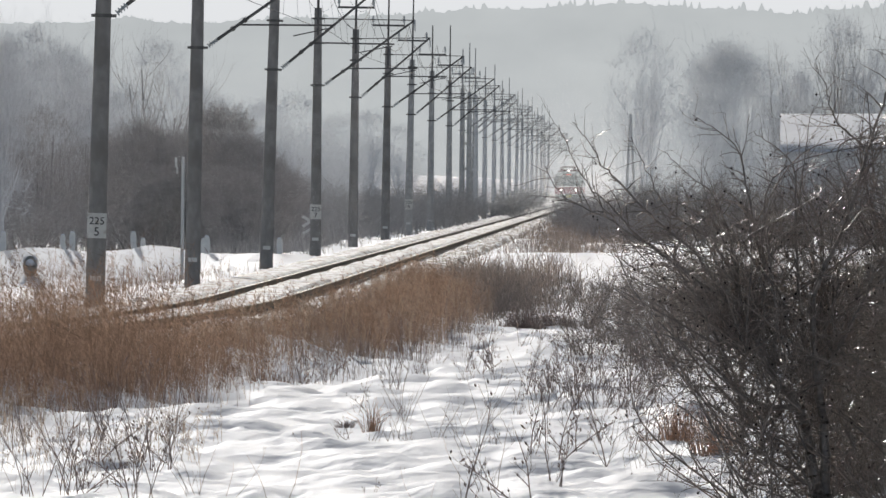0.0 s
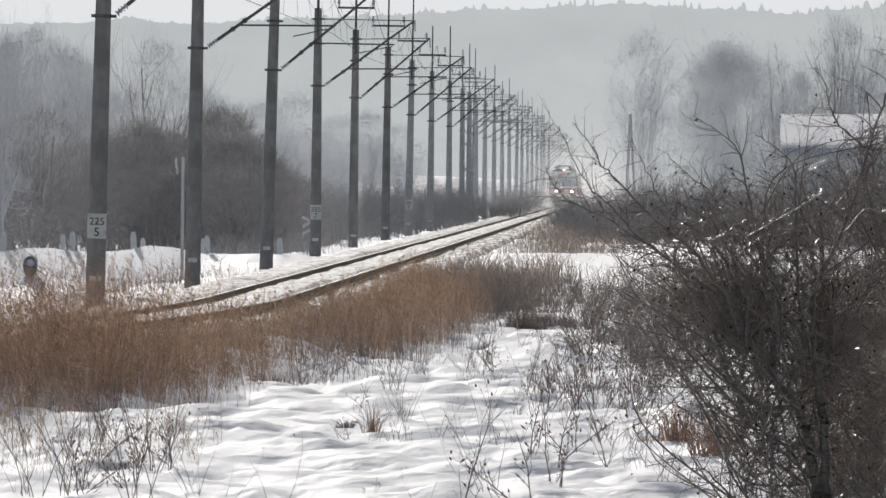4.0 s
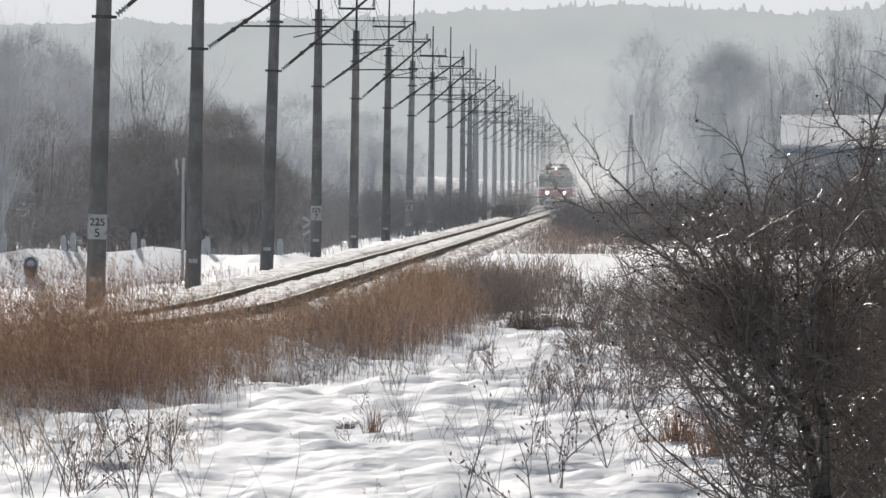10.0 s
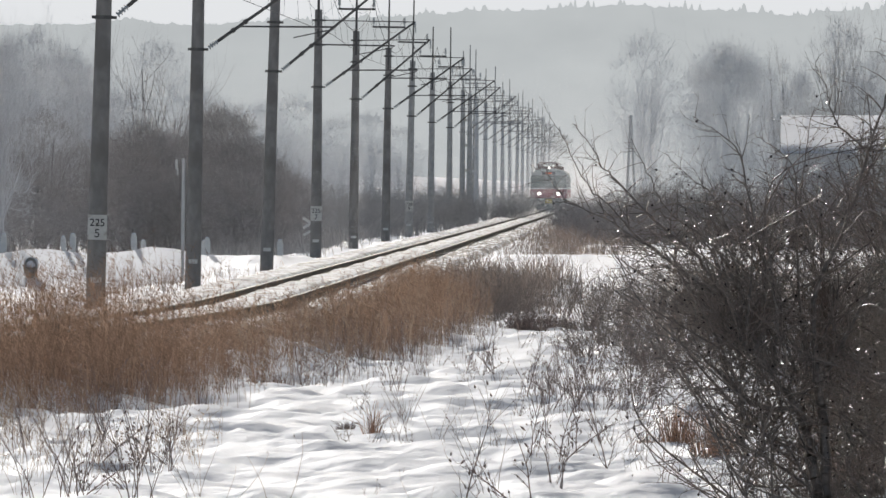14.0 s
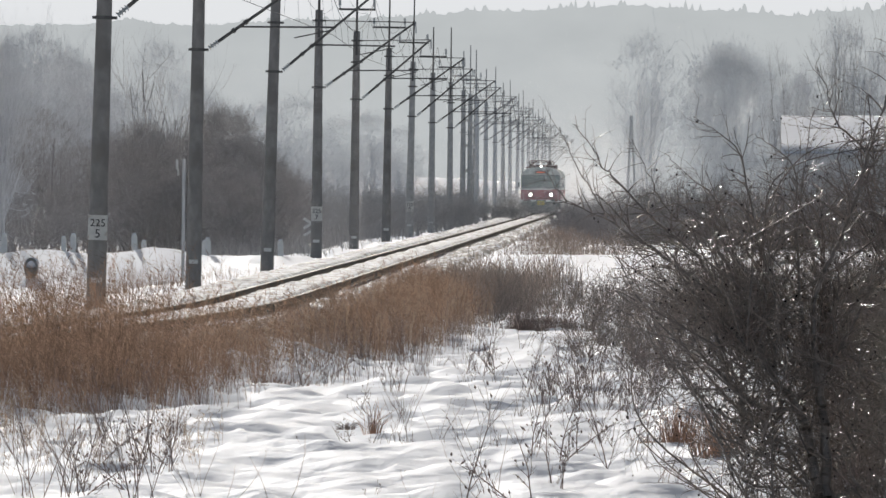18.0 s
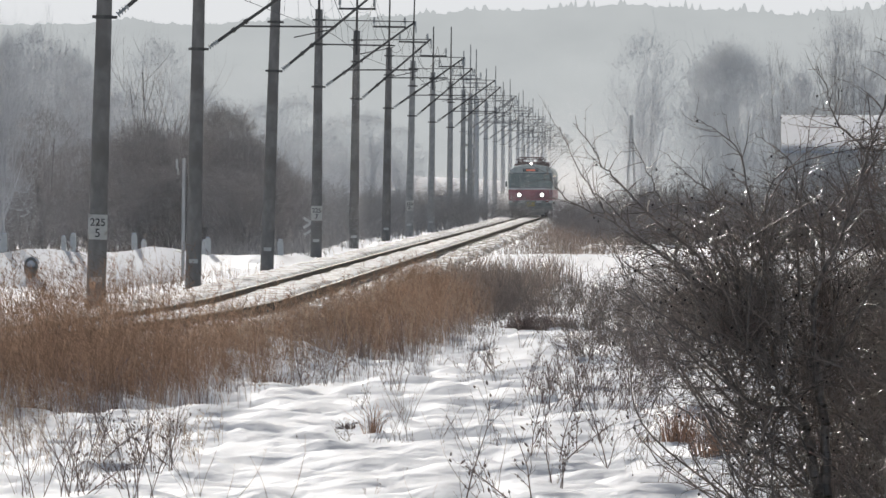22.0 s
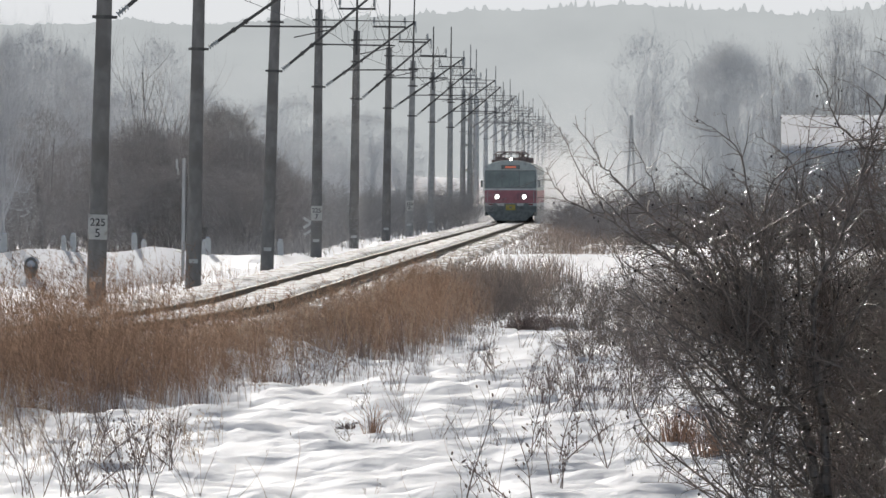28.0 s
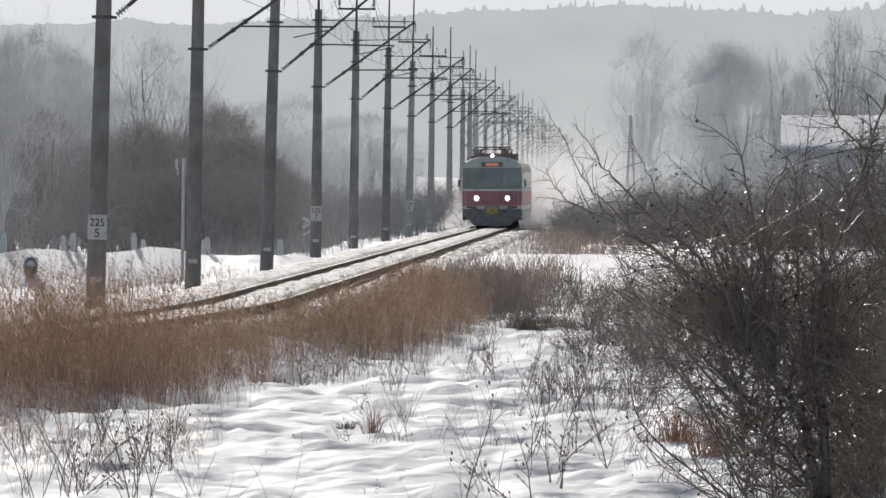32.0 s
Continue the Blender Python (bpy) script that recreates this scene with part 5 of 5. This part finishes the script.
    for x, y, z in ((-0.85, 3.0, 3.86), (-0.6, 4.2, 3.9), (0.5, 3.1, 3.92), (0.62, 4.4, 3.98), (0.9, 5.2, 3.84), (0.7, 6.3, 3.95), (-0.75, 6.4, 3.88)):
        bm = bmesh.new()
        rod(bm, (x, y, 3.4), (x, y, z), 0.045, 0.035, 8)
        for k in range(4):
            rod(bm, (x, y, z - 0.08 - k * 0.06), (x, y, z - 0.06 - k * 0.06), 0.085, 0.085, 10)
        part("insulator", bm, ROOF, th, "brown ribbed roof insulator")
    for x0, x1, y, z in ((-0.85, -0.6, 3.6, 3.86), (0.5, 0.62, 3.7, 3.93), (0.62, 0.9, 4.8, 3.88), (-0.75, 0.7, 6.35, 3.9)):
        solid_rod("busbar", (x0, y - 0.6, z), (x1, y + 0.6, z + 0.03), 0.025, 0.025, ROOF, th)
    for s in (-1, 1):
        for k in range(5):
            bm = bmesh.new()
            box(bm, (s * 1.02 - 0.12, 7.5 + 2.4 * k, 3.44), (s * 1.02 + 0.12, 8.6 + 2.4 * k, 3.6), 0.03)
            part("roof_vent", bm, ROOF, th)
        solid_rod("handrail", (s * 1.3, -0.06, 1.2), (s * 1.3, -0.06, 1.8), 0.016, 0.016, PORCELAIN, th)
        bm = bmesh.new()
        box(bm, (s * 1.08 - 0.16, -0.03, 1.02), (s * 1.08 + 0.16, 0.0, 1.11), 0.01)
        part("tail_lamp", bm, RED_LENS, th, "dark red tail lamp")
    size = Matrix.Scale(1.045, 4)
    done = set()
    for ob in th.children_recursive:
        ob.matrix_basis = Matrix.Translation(ob.location * 1.045)
        if ob.data.name not in done:
            done.add(ob.data.name)
            ob.data.transform(size)
    return th


def flakes(name, c, size, seed, label, category="snow"):
    """Many small floating flakes, one three-sided plate at each point of c."""
    rng = np.random.default_rng(seed)
    n = len(c)
    c = c[:, None, :] + rng.normal(0, 1, (n, 3, 3)) * (size * rng.uniform(0.5, 1.5, (n, 1, 1)))
    me = bpy.data.meshes.new(name)
    me.vertices.add(n * 3)
    me.vertices.foreach_set("co", c.reshape(-1))
    me.loops.add(n * 3)
    me.loops.foreach_set("vertex_index", np.arange(n * 3, dtype=np.int32))
    me.polygons.add(n)
    me.polygons.foreach_set("loop_start", (np.arange(n) * 3).astype(np.int32))
    me.update(calc_edges=True)
    me.materials.append(POWDER)
    return tagged(link_mesh(name, me, None), label, category, kind="stuff")


def snow_dust(n, seed, back0, back1):
    """Powder snow thrown up beside and behind the train."""
    rng = np.random.default_rng(seed)
    b = rng.uniform(back0, back1, n)
    g = np.clip(b / 45, 0.0, 1.0)
    right = rng.random(n) < 0.8
    w = np.where(right, 0.25 + np.abs(rng.normal(0, 0.5 + 1.5 * g, n)), np.abs(rng.normal(0, 0.25 + 0.6 * g, n)))
    x = np.where(right, 1.5 + w, -1.5 - w)
    x = np.where(b > 66, rng.normal(1.6, 2.2, n), x)
    z = np.where(right, rng.triangular(0, 0.25, 1, n) * (0.7 + 3.8 * g), np.abs(rng.normal(0, 1, n)) * (0.3 + 0.8 * g)) - 0.1
    z = np.where(b > 66, np.abs(rng.normal(0, 2.3, n)), z)
    lit = (b > 66) | ~right | (z > 3.4 - 1.76 * w) | (rng.random(n) < 0.25)      # most flakes in the coaches' shadow left out, so the cloud looks bright
    return flakes("snow_dust", np.stack([x, b, z], -1)[lit], 0.0105, seed, "cloud of powder snow whirled up by the train")


def wheel_spray(n, seed):
    """Snow that the first wheels throw to both sides, low over the rails."""
    rng = np.random.default_rng(seed)
    b = rng.uniform(-0.6, 20, n)
    s = np.where(rng.random(n) < 0.55, -1, 1)
    w = np.abs(rng.normal(0, 0.4 + 0.03 * b, n))
    z = np.abs(rng.normal(0, 0.55 + 0.03 * b, n)) * np.exp(-0.9 * w) - 0.1
    return flakes("snow_spray", np.stack([s * (1.5 + w), b, z], -1), 0.014, seed, "low spray of snow thrown up by the wheels")


def ice_haze(n, seed):
    """Bright flakes added to stand in for haze over the far track."""
    rng = np.random.default_rng(seed)
    y = rng.uniform(960, 1620, n)
    u = rng.normal(2.5, 5.5, n)
    z = np.abs(rng.normal(0, 4.2, n)) + 0.1
    c = np.stack([track_x(y) + u, y, z], -1)
    return flakes("ice_haze", c, 0.011, seed, "thin haze over the far track, built of bright flakes", "haze")


def road_haze(n, seed):
    """The same haze flakes, thinner and lower, added to pale the thickets beyond the road."""
    rng = np.random.default_rng(seed)
    y = rng.uniform(474, 524, n)
    x = rng.uniform(-16.5, -2.6, n)
    z = -1.0 + 7.2 * rng.random(n) ** 1.25
    return flakes("ice_haze", np.stack([x, y, z], -1), 0.003, seed, "thin haze in front of the thickets, built of bright flakes", "haze")


def train_pose(t, dx=0.0, dz=0.0):
    y = 763 + 27.5 * (32 - t)
    return pose(float(track_x(y)) - 0.01 + dx, y, dz, 0, 0, -math.degrees(0.01302))


POWDER = mat("powder_and_haze_flakes", (0.97, 0.97, 0.98), 0.9, vary=0.01, bump=0, through_light=0.8, spec=0.1)
TRAIN = train()
DUST = [snow_dust(75000, 5, 0.5, 60), snow_dust(280000, 6, 50, 210), wheel_spray(24000, 7)]
ice_haze(300000, 8)
road_haze(480000, 9)


def motions():
    walk(TRAIN, [(t, train_pose(t, 0.0, -0.06)) for t in range(0, 33, 2)])
    for ob, m, lean, ph in SWAYING:      # a light wind in the nearest stems
        p = Matrix.Translation(m.translation)
        q = m.to_quaternion().to_matrix().to_4x4()
        walk(ob, [(t * 0.8, p @ Euler((0, radians(lean * (math.sin(1.1 * t + ph) + 0.6 * math.sin(2.3 * t + 2 * ph)) * 0.7), 0)).to_matrix().to_4x4() @ q) for t in range(41)])
    for k, ob in enumerate(DUST):
        walk(ob, [(t / 2, train_pose(t / 2, 0.12 * math.sin(2.3 * t + k), 0.05 + 0.05 * math.sin(1.7 * t + 2 * k))) for t in range(0, 65)])


motions()
